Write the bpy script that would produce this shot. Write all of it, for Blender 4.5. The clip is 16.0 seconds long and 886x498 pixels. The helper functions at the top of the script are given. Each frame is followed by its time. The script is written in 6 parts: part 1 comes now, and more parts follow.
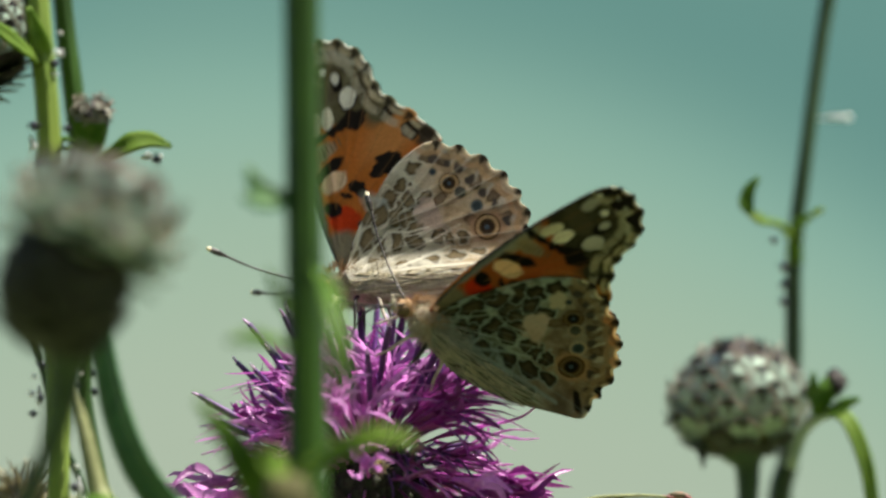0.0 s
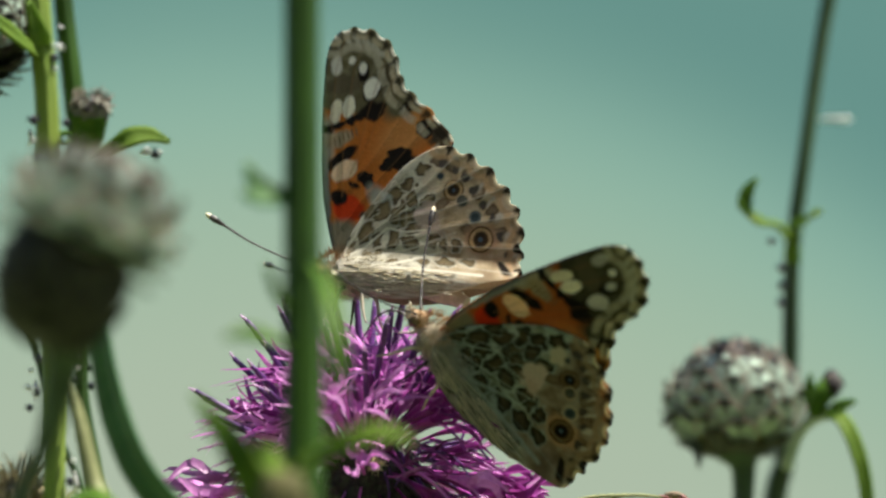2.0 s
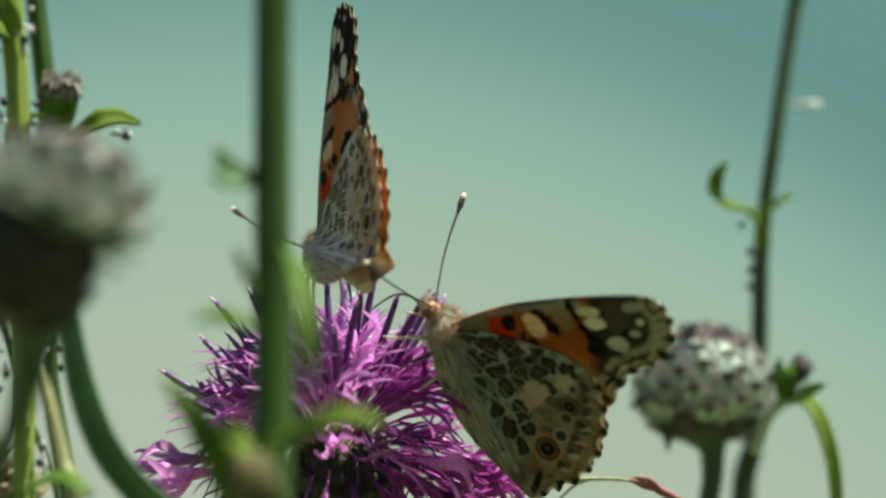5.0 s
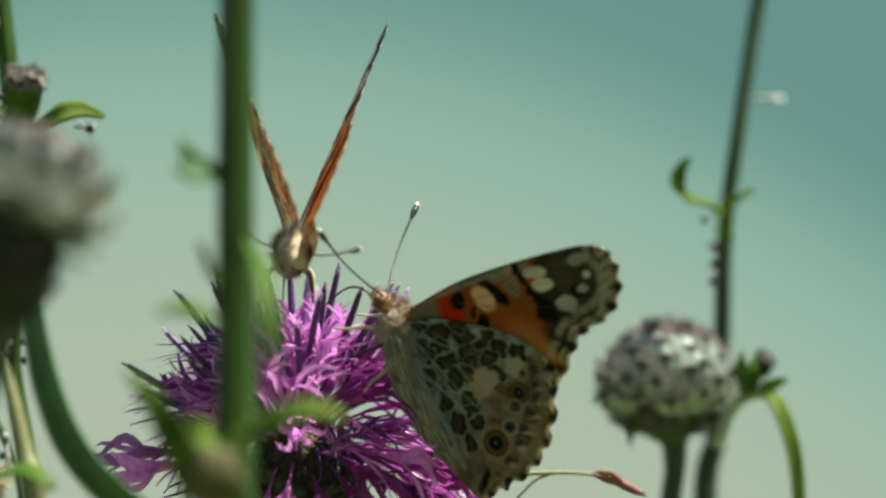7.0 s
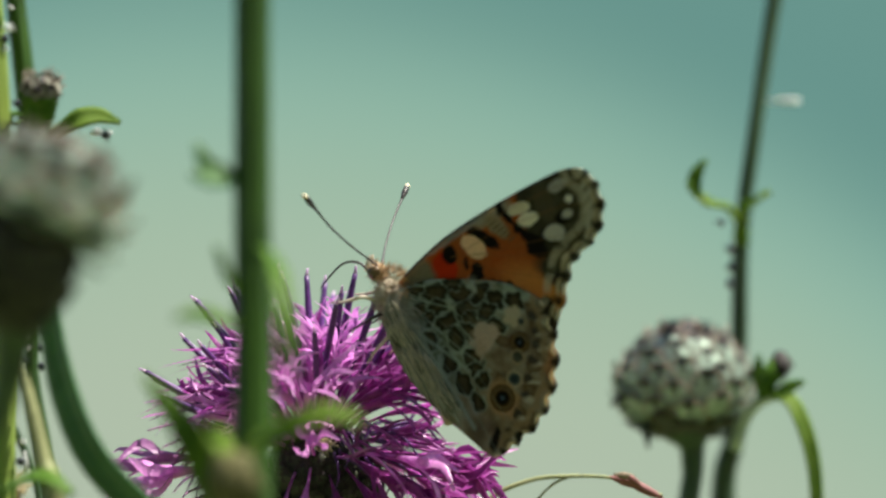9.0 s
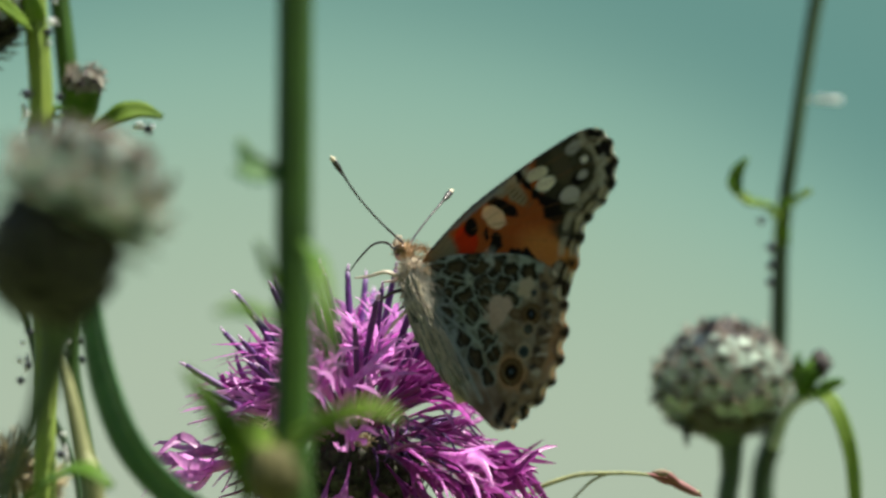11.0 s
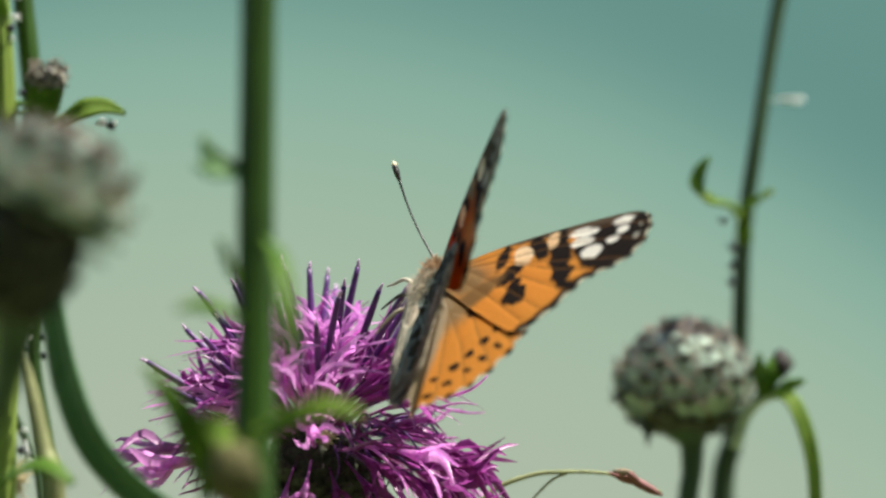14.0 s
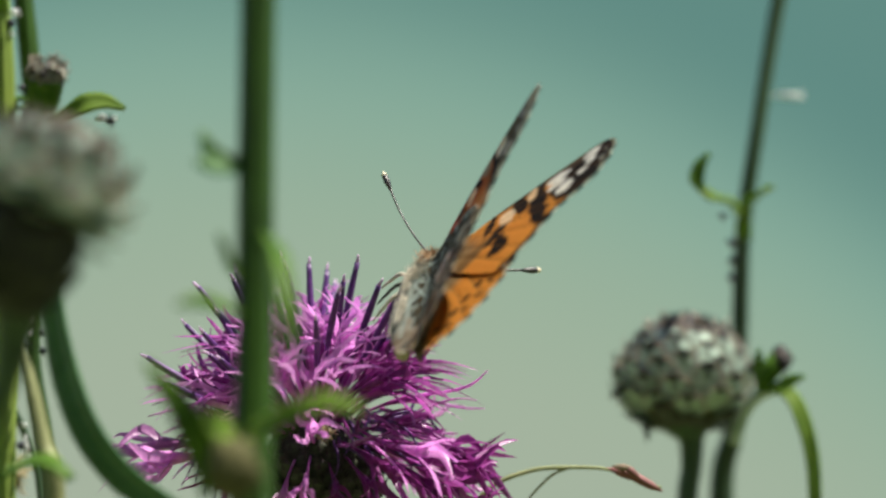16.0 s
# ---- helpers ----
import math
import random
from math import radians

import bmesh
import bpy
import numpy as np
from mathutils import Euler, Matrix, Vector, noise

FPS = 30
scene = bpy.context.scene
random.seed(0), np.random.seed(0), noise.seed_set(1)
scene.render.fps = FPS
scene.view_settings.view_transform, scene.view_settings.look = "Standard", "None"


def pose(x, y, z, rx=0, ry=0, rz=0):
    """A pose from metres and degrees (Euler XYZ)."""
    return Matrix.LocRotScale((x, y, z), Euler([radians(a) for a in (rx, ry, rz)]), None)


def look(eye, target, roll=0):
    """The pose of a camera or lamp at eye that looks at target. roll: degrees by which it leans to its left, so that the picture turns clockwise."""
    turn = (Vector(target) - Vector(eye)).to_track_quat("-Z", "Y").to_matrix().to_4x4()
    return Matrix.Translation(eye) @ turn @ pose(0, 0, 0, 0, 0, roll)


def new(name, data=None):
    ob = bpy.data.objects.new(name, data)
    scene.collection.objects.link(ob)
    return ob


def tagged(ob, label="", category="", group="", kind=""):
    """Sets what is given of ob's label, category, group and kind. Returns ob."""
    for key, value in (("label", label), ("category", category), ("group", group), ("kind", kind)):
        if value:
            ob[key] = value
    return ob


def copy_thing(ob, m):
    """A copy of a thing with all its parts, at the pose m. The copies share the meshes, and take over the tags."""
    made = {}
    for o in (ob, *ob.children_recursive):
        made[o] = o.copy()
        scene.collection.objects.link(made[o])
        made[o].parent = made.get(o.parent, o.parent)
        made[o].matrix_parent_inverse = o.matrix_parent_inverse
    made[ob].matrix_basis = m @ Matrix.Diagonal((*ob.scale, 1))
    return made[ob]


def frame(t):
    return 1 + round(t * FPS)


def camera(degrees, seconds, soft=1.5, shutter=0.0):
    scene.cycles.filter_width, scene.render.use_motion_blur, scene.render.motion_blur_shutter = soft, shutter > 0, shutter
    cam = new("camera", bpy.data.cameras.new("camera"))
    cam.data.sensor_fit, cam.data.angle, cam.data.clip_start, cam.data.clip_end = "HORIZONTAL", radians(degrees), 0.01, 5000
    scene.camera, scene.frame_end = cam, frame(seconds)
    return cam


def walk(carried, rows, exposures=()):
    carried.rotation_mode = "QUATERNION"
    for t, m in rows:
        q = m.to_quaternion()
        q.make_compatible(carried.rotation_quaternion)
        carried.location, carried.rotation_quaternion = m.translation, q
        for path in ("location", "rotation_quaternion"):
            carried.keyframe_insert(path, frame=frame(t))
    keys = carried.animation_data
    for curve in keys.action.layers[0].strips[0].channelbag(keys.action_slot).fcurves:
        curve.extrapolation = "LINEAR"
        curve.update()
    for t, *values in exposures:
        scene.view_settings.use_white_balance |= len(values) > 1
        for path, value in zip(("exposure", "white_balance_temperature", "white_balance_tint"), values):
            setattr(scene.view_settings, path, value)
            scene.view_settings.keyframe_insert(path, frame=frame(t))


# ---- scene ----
import functools

cam = camera(10.0, 16.0, soft=2.5, shutter=0.5)
cam.data.dof.use_dof = True
cam.data.dof.focus_distance = 0.67
cam.data.dof.aperture_fstop = 11.0
walk(cam, [
    (0.0, pose(0, 0.0000, 0.7, 94.212, 0, 0.173) @ pose(0, 0, 0, 0, 0, -0.76)),
    (0.5, pose(0, 0.0000, 0.7, 94.301, 0, 0.388) @ pose(0, 0, 0, 0, 0, -0.72)),
    (1.0, pose(0, 0.0000, 0.7, 94.200, 0, 0.215) @ pose(0, 0, 0, 0, 0, -0.40)),
    (1.5, pose(0, 0.0000, 0.7, 94.131, 0, 0.080) @ pose(0, 0, 0, 0, 0, -0.16)),
    (2.0, pose(0, 0.0000, 0.7, 94.187, 0, 0.150) @ pose(0, 0, 0, 0, 0, -0.22)),
    (2.5, pose(0, 0.0000, 0.7, 94.151, 0, 0.175) @ pose(0, 0, 0, 0, 0, -0.20)),
    (3.0, pose(0, 0.0000, 0.7, 94.060, 0, 0.073) @ pose(0, 0, 0, 0, 0, -0.11)),
    (3.5, pose(0, 0.0000, 0.7, 94.000, 0, -0.000) @ pose(0, 0, 0, 0, 0, -0.00)),
    (4.0, pose(0, 0.0000, 0.7, 94.008, 0, -0.053) @ pose(0, 0, 0, 0, 0, 0.14)),
    (4.2, pose(0, 0.0000, 0.7, 94.022, 0, -0.120) @ pose(0, 0, 0, 0, 0, 0.03)),
    (6.3, pose(0, -0.0012, 0.7, 93.895, 0, -0.378) @ pose(0, 0, 0, 0, 0, 0.13)),
    (6.5, pose(0, -0.0012, 0.7, 93.888, 0, -0.474) @ pose(0, 0, 0, 0, 0, 0.26)),
    (7.0, pose(0, -0.0012, 0.7, 93.918, 0, -0.607) @ pose(0, 0, 0, 0, 0, 0.11)),
    (7.5, pose(0, -0.0012, 0.7, 94.021, 0, -0.502) @ pose(0, 0, 0, 0, 0, -0.08)),
    (8.0, pose(0, -0.0012, 0.7, 94.124, 0, -0.333) @ pose(0, 0, 0, 0, 0, -0.20)),
    (8.5, pose(0, -0.0012, 0.7, 94.004, 0, -0.438) @ pose(0, 0, 0, 0, 0, -0.21)),
    (11.0, pose(0, -0.0028, 0.7, 93.912, 0, 0.044) @ pose(0, 0, 0, 0, 0, 0.27)),
    (11.5, pose(0, -0.0028, 0.7, 93.896, 0, 0.090) @ pose(0, 0, 0, 0, 0, 0.49)),
    (12.0, pose(0, -0.0028, 0.7, 93.933, 0, 0.058) @ pose(0, 0, 0, 0, 0, 0.45)),
    (12.5, pose(0, -0.0028, 0.7, 93.924, 0, -0.031) @ pose(0, 0, 0, 0, 0, 0.39)),
    (13.0, pose(0, -0.0028, 0.7, 93.893, 0, -0.197) @ pose(0, 0, 0, 0, 0, 0.41)),
    (13.5, pose(0, -0.0028, 0.7, 93.865, 0, -0.314) @ pose(0, 0, 0, 0, 0, 0.50)),
    (14.0, pose(0, -0.0028, 0.7, 93.892, 0, -0.387) @ pose(0, 0, 0, 0, 0, 0.54)),
    (14.5, pose(0, -0.0028, 0.7, 93.929, 0, -0.435) @ pose(0, 0, 0, 0, 0, 0.61)),
    (15.0, pose(0, -0.0028, 0.7, 93.919, 0, -0.429) @ pose(0, 0, 0, 0, 0, 0.52)),
    (15.5, pose(0, -0.0028, 0.7, 93.932, 0, -0.387) @ pose(0, 0, 0, 0, 0, 0.47)),
    (16.0, pose(0, -0.0028, 0.7, 93.841, 0, -0.392) @ pose(0, 0, 0, 0, 0, 0.58)),
], exposures=[(0.0, 1.08), (1.0, 1.03), (2.5, 1.08), (4.0, 1.09), (6.5, 1.05), (8.0, 1.11), (11.0, 1.09), (12.5, 1.09), (13.5, 1.03), (15.0, 1.09), (15.5, 1.11), (16.0, 0.89)])

# ---- light ----
SUN_DIR = Vector((0.36, -0.03, 0.93)).normalized()  # towards the sun
world = bpy.data.worlds.new("sky")
world.use_nodes = True
scene.world = world
wn = world.node_tree
sky = wn.nodes.new("ShaderNodeTexSky")
sky.sky_type = "NISHITA"
sky.sun_disc = False
sky.sun_elevation = math.asin(SUN_DIR.z)
sky.sun_rotation = math.atan2(SUN_DIR.x, SUN_DIR.y)
wn.links.new(sky.outputs[0], wn.nodes["Background"].inputs[0])
wn.nodes["Background"].inputs[1].default_value = 0.068
sun = new("sun", bpy.data.lights.new("sun", "SUN"))
sun.data.energy, sun.data.angle, sun.data.color = 4.8, radians(0.53), (1.0, 0.95, 0.84)
sun.matrix_world = look(SUN_DIR * 20, (0, 0, 0))

# ---- small tools ----
ORIGIN = Vector((0.0, 0.67, 0.74685))


def mm(x, y, z):
    """A place in millimetres from the middle of the flower scene."""
    return ORIGIN + Vector((x, y, z)) * 0.001


def smooth(pts, n):
    """Points evenly spread along a smooth line through pts."""
    pts = [Vector(p) for p in pts]
    ext = [pts[0] * 2 - pts[1], *pts, pts[-1] * 2 - pts[-2]]
    out = []
    segs = len(pts) - 1
    for i in range(n + 1):
        f = min(i / n * segs, segs - 1e-6)
        k = int(f)
        t = f - k
        a, b, c, d = ext[k:k + 4]
        reach = 2.4 * (c - b).length                                 # uneven spacing makes no loops
        go, come = (c - a) / 2, (d - b) / 2
        go, come = (w * min(1.0, reach / max(w.length, 1e-9)) for w in (go, come))
        t2, t3 = t * t, t * t * t
        out.append(b * (2 * t3 - 3 * t2 + 1) + go * (t3 - 2 * t2 + t) + c * (3 * t2 - 2 * t3) + come * (t3 - t2))
    return out


def lerp_list(vals, t):
    f = t * (len(vals) - 1)
    k = min(int(f), len(vals) - 2)
    return vals[k] + (vals[k + 1] - vals[k]) * (f - k)


def frames_along(line):
    """Tangent, side and up at each point of a line."""
    out = []
    side = None
    for i, p in enumerate(line):
        t = (line[min(i + 1, len(line) - 1)] - line[max(i - 1, 0)]).normalized()
        if side is None:
            side = t.orthogonal().normalized() if abs(t.z) > 0.9 else t.cross(Vector((0, 0, 1))).normalized()
        side = (side - t * side.dot(t)).normalized()
        out.append((t, side, t.cross(side)))
    return out


def tube_into(bm, pts, radii, seg=10, n=24, ridges=0, ridge=0.0, mat=0, wobble=0.0):
    """A swept tube (radii in metres) with ribs along it and closed ends."""
    line = smooth(pts, n)
    rings = []
    for i, (p, (t, s, u)) in enumerate(zip(line, frames_along(line))):
        r = lerp_list(radii, i / n)
        ring = []
        for k in range(seg):
            a = 2 * math.pi * k / seg
            rr = r * (1 + ridge * math.cos(a * ridges)) * (1 + wobble * noise.noise(Vector((p.z * 90, p.x * 90, i * 0.13))))
            ring.append(bm.verts.new(p + (s * math.cos(a) + u * math.sin(a)) * rr))
        rings.append(ring)
    for a, b in zip(rings, rings[1:]):
        for k in range(seg):
            f = bm.faces.new((a[k], a[(k + 1) % seg], b[(k + 1) % seg], b[k]))
            f.smooth, f.material_index = True, mat
    for ring in (rings[0], rings[-1]):
        c = bm.verts.new(sum((v.co for v in ring), Vector()) / seg)
        for k in range(seg):
            f = bm.faces.new((ring[k], ring[(k + 1) % seg], c))
            f.material_index = mat
    return bm


def blade_into(bm, pts, widths, up=(0, -0.5, 1), fold=0.25, n=14, thick=0.00022, wave=0.0, mat=0):
    """A leaf blade along pts: two halves that meet at a sunken midrib, with thickness."""
    line = smooth(pts, n)
    up = Vector(up).normalized()
    tops, bots = [], []
    for i, p in enumerate(line):
        t = (line[min(i + 1, n)] - line[max(i - 1, 0)]).normalized()
        s = t.cross(up)
        s = s.normalized() if s.length > 1e-4 else t.orthogonal().normalized()
        nrm = s.cross(t)
        w = max(lerp_list(widths, i / n), 0.00008)
        rows = []
        for k in (-1, -0.5, 0, 0.5, 1):
            lift = fold * w * abs(k) + wave * w * math.sin(i * 1.7 + k * 2)
            rows.append(p + s * w * k + nrm * lift)
        tops.append([bm.verts.new(q + nrm * thick) for q in rows])
        bots.append([bm.verts.new(q - nrm * thick) for q in rows])
    for i in range(n):
        for k in range(4):
            for lay, flip in ((tops, False), (bots, True)):
                q = [lay[i][k], lay[i][k + 1], lay[i + 1][k + 1], lay[i + 1][k]]
                f = bm.faces.new(q[::-1] if flip else q)
                f.smooth, f.material_index = True, mat
        for k in (0, 4):
            f = bm.faces.new((tops[i][k], tops[i + 1][k], bots[i + 1][k], bots[i][k]))
            f.material_index = mat
    for i in (0, n):
        for k in range(4):
            f = bm.faces.new((tops[i][k], tops[i][k + 1], bots[i][k + 1], bots[i][k]))
            f.material_index = mat
    return bm


def ball_into(bm, c, r, seg=14, rings=9, mat=0, rough=0.0):
    """An ellipsoid with radii r (a vector), a little uneven."""
    c, grid = Vector(c), []
    top, bot = bm.verts.new(c + Vector((0, 0, r[2]))), bm.verts.new(c - Vector((0, 0, r[2])))
    for i in range(1, rings):
        a = math.pi * i / rings
        row = []
        for k in range(seg):
            b = 2 * math.pi * k / seg
            d = Vector((math.sin(a) * math.cos(b) * r[0], math.sin(a) * math.sin(b) * r[1], math.cos(a) * r[2]))
            d *= 1 + rough * noise.noise(d * 900)
            row.append(bm.verts.new(c + d))
        grid.append(row)
    for i in range(len(grid) - 1):
        for k in range(seg):
            f = bm.faces.new((grid[i][k], grid[i + 1][k], grid[i + 1][(k + 1) % seg], grid[i][(k + 1) % seg]))
            f.smooth, f.material_index = True, mat
    for k in range(seg):
        for q in ((top, grid[0][k], grid[0][(k + 1) % seg]), (bot, grid[-1][(k + 1) % seg], grid[-1][k])):
            f = bm.faces.new(q)
            f.smooth, f.material_index = True, mat
    return bm


def mesh_of(name, bm, *mats):
    me = bpy.data.meshes.new(name)
    bmesh.ops.recalc_face_normals(bm, faces=bm.faces)
    bm.to_mesh(me)
    bm.free()
    for m in mats:
        me.materials.append(m)
    return me


def part(name, bm, material, parent, label=""):
    """One mesh object under a thing or a part; its places are given in its parent's space."""
    mats = material if isinstance(material, (list, tuple)) else [material]
    ob = new(name, bm if isinstance(bm, bpy.types.Mesh) else mesh_of(name, bm, *mats))
    ob.parent = parent
    return tagged(ob, label)


def thing(name, place, label, category, group=""):
    ob = new(name)
    ob.empty_display_size = 0.005
    ob.location = place
    return tagged(ob, label, category, group)


# ---- materials ----
def node(nt, kind, **inputs):
    nd = nt.nodes.new(kind)
    for k, v in inputs.items():
        nd.inputs[k.replace("_", " ")].default_value = v
    return nd


def material(name, light, dark, scale=700.0, rough=0.55, bump=0.25, through_light=0.0, sheen=0.0, stretch=(1, 1, 1), spec=0.4, vary=0.15, coarse=0.22):
    """Two-scale mottled surface; through_light lets part of the light pass as in thin leaves."""
    m = bpy.data.materials.new(name)
    m.use_nodes = True
    nt = m.node_tree
    bs = nt.nodes["Principled BSDF"]
    tc = nt.nodes.new("ShaderNodeTexCoord")
    mp = node(nt, "ShaderNodeMapping")
    mp.inputs["Scale"].default_value = stretch
    nt.links.new(tc.outputs["Object"], mp.inputs["Vector"])
    fine = node(nt, "ShaderNodeTexNoise", Scale=scale, Detail=6.0, Roughness=0.65)
    big = node(nt, "ShaderNodeTexNoise", Scale=scale * coarse, Detail=3.0)
    for n_ in (fine, big):
        nt.links.new(mp.outputs[0], n_.inputs["Vector"])
    add = nt.nodes.new("ShaderNodeMath")
    add.operation = "ADD"
    nt.links.new(fine.outputs["Fac"], add.inputs[0])
    nt.links.new(big.outputs["Fac"], add.inputs[1])
    ramp = nt.nodes.new("ShaderNodeMapRange")
    ramp.inputs["From Min"].default_value, ramp.inputs["From Max"].default_value = 0.72, 1.28
    nt.links.new(add.outputs[0], ramp.inputs["Value"])
    mix = nt.nodes.new("ShaderNodeMix")
    mix.data_type = "RGBA"
    mix.inputs["A"].default_value, mix.inputs["B"].default_value = (*dark, 1), (*light, 1)
    nt.links.new(ramp.outputs[0], mix.inputs["Factor"])
    info = nt.nodes.new("ShaderNodeObjectInfo")
    hsv = nt.nodes.new("ShaderNodeHueSaturation")
    vr = nt.nodes.new("ShaderNodeMapRange")
    vr.inputs["To Min"].default_value, vr.inputs["To Max"].default_value = 1 - vary, 1 + vary
    nt.links.new(info.outputs["Random"], vr.inputs["Value"])
    nt.links.new(vr.outputs[0], hsv.inputs["Value"])
    nt.links.new(mix.outputs["Result"], hsv.inputs["Color"])
    nt.links.new(hsv.outputs[0], bs.inputs["Base Color"])
    bs.inputs["Roughness"].default_value = rough
    bs.inputs["Specular IOR Level"].default_value = spec
    bs.inputs["Sheen Weight"].default_value = sheen
    bp = node(nt, "ShaderNodeBump", Strength=bump, Distance=0.0003)
    nt.links.new(fine.outputs["Fac"], bp.inputs["Height"])
    nt.links.new(bp.outputs[0], bs.inputs["Normal"])
    if through_light:
        tr = nt.nodes.new("ShaderNodeBsdfTranslucent")
        nt.links.new(hsv.outputs[0], tr.inputs["Color"])
        ms = nt.nodes.new("ShaderNodeMixShader")
        ms.inputs[0].default_value = through_light
        nt.links.new(bs.outputs[0], ms.inputs[1])
        nt.links.new(tr.outputs[0], ms.inputs[2])
        nt.links.new(ms.outputs[0], nt.nodes["Material Output"].inputs["Surface"])
    return m


def wing_material(name, through_light):
    """Scaled wing membrane: the pattern lies on the mesh as its pigment, with fine scale grain."""
    m = bpy.data.materials.new(name)
    m.use_nodes = True
    nt = m.node_tree
    bs = nt.nodes["Principled BSDF"]
    at = nt.nodes.new("ShaderNodeAttribute")
    at.attribute_name = "pigment"
    tc = nt.nodes.new("ShaderNodeTexCoord")
    fine = node(nt, "ShaderNodeTexNoise", Scale=3500.0, Detail=4.0)
    nt.links.new(tc.outputs["Object"], fine.inputs["Vector"])
    vr = nt.nodes.new("ShaderNodeMapRange")
    vr.inputs["To Min"].default_value, vr.inputs["To Max"].default_value = 0.72, 1.28
    nt.links.new(fine.outputs["Fac"], vr.inputs["Value"])
    hsv = nt.nodes.new("ShaderNodeHueSaturation")
    nt.links.new(at.outputs["Color"], hsv.inputs["Color"])
    nt.links.new(vr.outputs[0], hsv.inputs["Value"])
    nt.links.new(hsv.outputs[0], bs.inputs["Base Color"])
    bs.inputs["Roughness"].default_value = 0.75
    bs.inputs["Specular IOR Level"].default_value = 0.06
    bp = node(nt, "ShaderNodeBump", Strength=0.35, Distance=0.0002)
    nt.links.new(fine.outputs["Fac"], bp.inputs["Height"])
    nt.links.new(bp.outputs[0], bs.inputs["Normal"])
    tr = nt.nodes.new("ShaderNodeBsdfTranslucent")
    nt.links.new(hsv.outputs[0], tr.inputs["Color"])
    ms = nt.nodes.new("ShaderNodeMixShader")
    ms.inputs[0].default_value = through_light
    nt.links.new(bs.outputs[0], ms.inputs[1])
    nt.links.new(tr.outputs[0], ms.inputs[2])
    nt.links.new(ms.outputs[0], nt.nodes["Material Output"].inputs["Surface"])
    return m


STEM = material("ribbed_green_stem", (0.052, 0.130, 0.013), (0.015, 0.044, 0.005), 500, 0.5, 0.2, 0.0, stretch=(1, 1, 0.15))
STEM_YOUNG = material("bright_green_stem", (0.30, 0.40, 0.08), (0.17, 0.26, 0.05), 500, 0.45, 0.2, 0.15, stretch=(1, 1, 0.15))
STEM_DARK = material("dark_green_stem", (0.060, 0.115, 0.048), (0.022, 0.048, 0.022), 500, 0.5, 0.3, 0.0, stretch=(1, 1, 0.15))
LEAF = material("green_leaf", (0.13, 0.25, 0.03), (0.06, 0.14, 0.016), 600, 0.5, 0.3, 0.35, spec=0.15)
LEAF_DARK = material("deep_green_leaf", (0.10, 0.21, 0.07), (0.04, 0.10, 0.03), 600, 0.5, 0.3, 0.2, spec=0.2)
LEAF_GLOSS = material("smooth_blue_green_leaf", (0.10, 0.23, 0.085), (0.055, 0.14, 0.05), 600, 0.32, 0.15, 0.3, spec=0.55)
LEAF_BRIGHT = material("yellow_green_leaf", (0.24, 0.36, 0.06), (0.14, 0.25, 0.04), 600, 0.5, 0.3, 0.45, spec=0.15)
BRACT_GREEN = material("grey_green_bract", (0.50, 0.60, 0.49), (0.27, 0.37, 0.30), 900, 0.75, 0.3, 0.05, vary=0.25, spec=0.12)
CROWN = material("pale_blue_green_crown", (0.50, 0.60, 0.49), (0.22, 0.30, 0.26), 700, 0.7, 0.3, 0.15, vary=0.25)
WOOL = material("grey_woolly_bract", (0.34, 0.33, 0.27), (0.16, 0.15, 0.12), 1200, 0.85, 0.4, 0.1, spec=0.1)
BRACT_DARK = material("blackish_bract_tip", (0.05, 0.04, 0.035), (0.012, 0.010, 0.012), 1200, 0.7, 0.4)
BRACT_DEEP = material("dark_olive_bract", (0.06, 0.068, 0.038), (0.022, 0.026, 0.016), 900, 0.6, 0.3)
BRACT_RIM = material("dark_brown_bract_rim", (0.14, 0.105, 0.08), (0.06, 0.045, 0.035), 1500, 0.8, 0.3, 0.1)
FRINGE = material("pale_brown_bract_fringe", (0.44, 0.37, 0.31), (0.24, 0.19, 0.15), 1500, 0.8, 0.3, 0.3)
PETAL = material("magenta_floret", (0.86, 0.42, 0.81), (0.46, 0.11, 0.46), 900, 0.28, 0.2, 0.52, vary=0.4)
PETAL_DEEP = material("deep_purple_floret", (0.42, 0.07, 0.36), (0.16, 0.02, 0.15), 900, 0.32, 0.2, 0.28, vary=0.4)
STYLE = material("violet_black_style", (0.15, 0.05, 0.23), (0.05, 0.015, 0.09), 900, 0.4, 0.2)
STYLE_TIP = material("pale_lilac_style_tip", (0.75, 0.55, 0.75), (0.5, 0.3, 0.55), 900, 0.5, 0.2, 0.2)
DRY = material("dry_brown_chaff", (0.36, 0.28, 0.18), (0.15, 0.11, 0.07), 1100, 0.8, 0.5, 0.1)
CHAFF = material("straw_coloured_chaff", (0.74, 0.67, 0.47), (0.46, 0.40, 0.26), 1100, 0.7, 0.4, 0.5)
GRASS_RED = material("reddish_grass_spikelet", (0.40, 0.16, 0.16), (0.22, 0.10, 0.08), 1100, 0.6, 0.3, 0.2)
GRASS_STALK = material("olive_grass_stalk", (0.34, 0.36, 0.16), (0.20, 0.22, 0.09), 900, 0.6, 0.2, 0.1)
APHID = material("dark_aphid_skin", (0.05, 0.05, 0.07), (0.02, 0.02, 0.03), 2000, 0.35, 0.2)
OLIVE_BUD = material("olive_withered_bud", (0.21, 0.20, 0.09), (0.10, 0.095, 0.045), 900, 0.8, 0.4, 0.1, spec=0.1)
DOWN = material("white_down", (0.92, 0.92, 0.90), (0.80, 0.81, 0.80), 1500, 0.7, 0.2, 0.4)
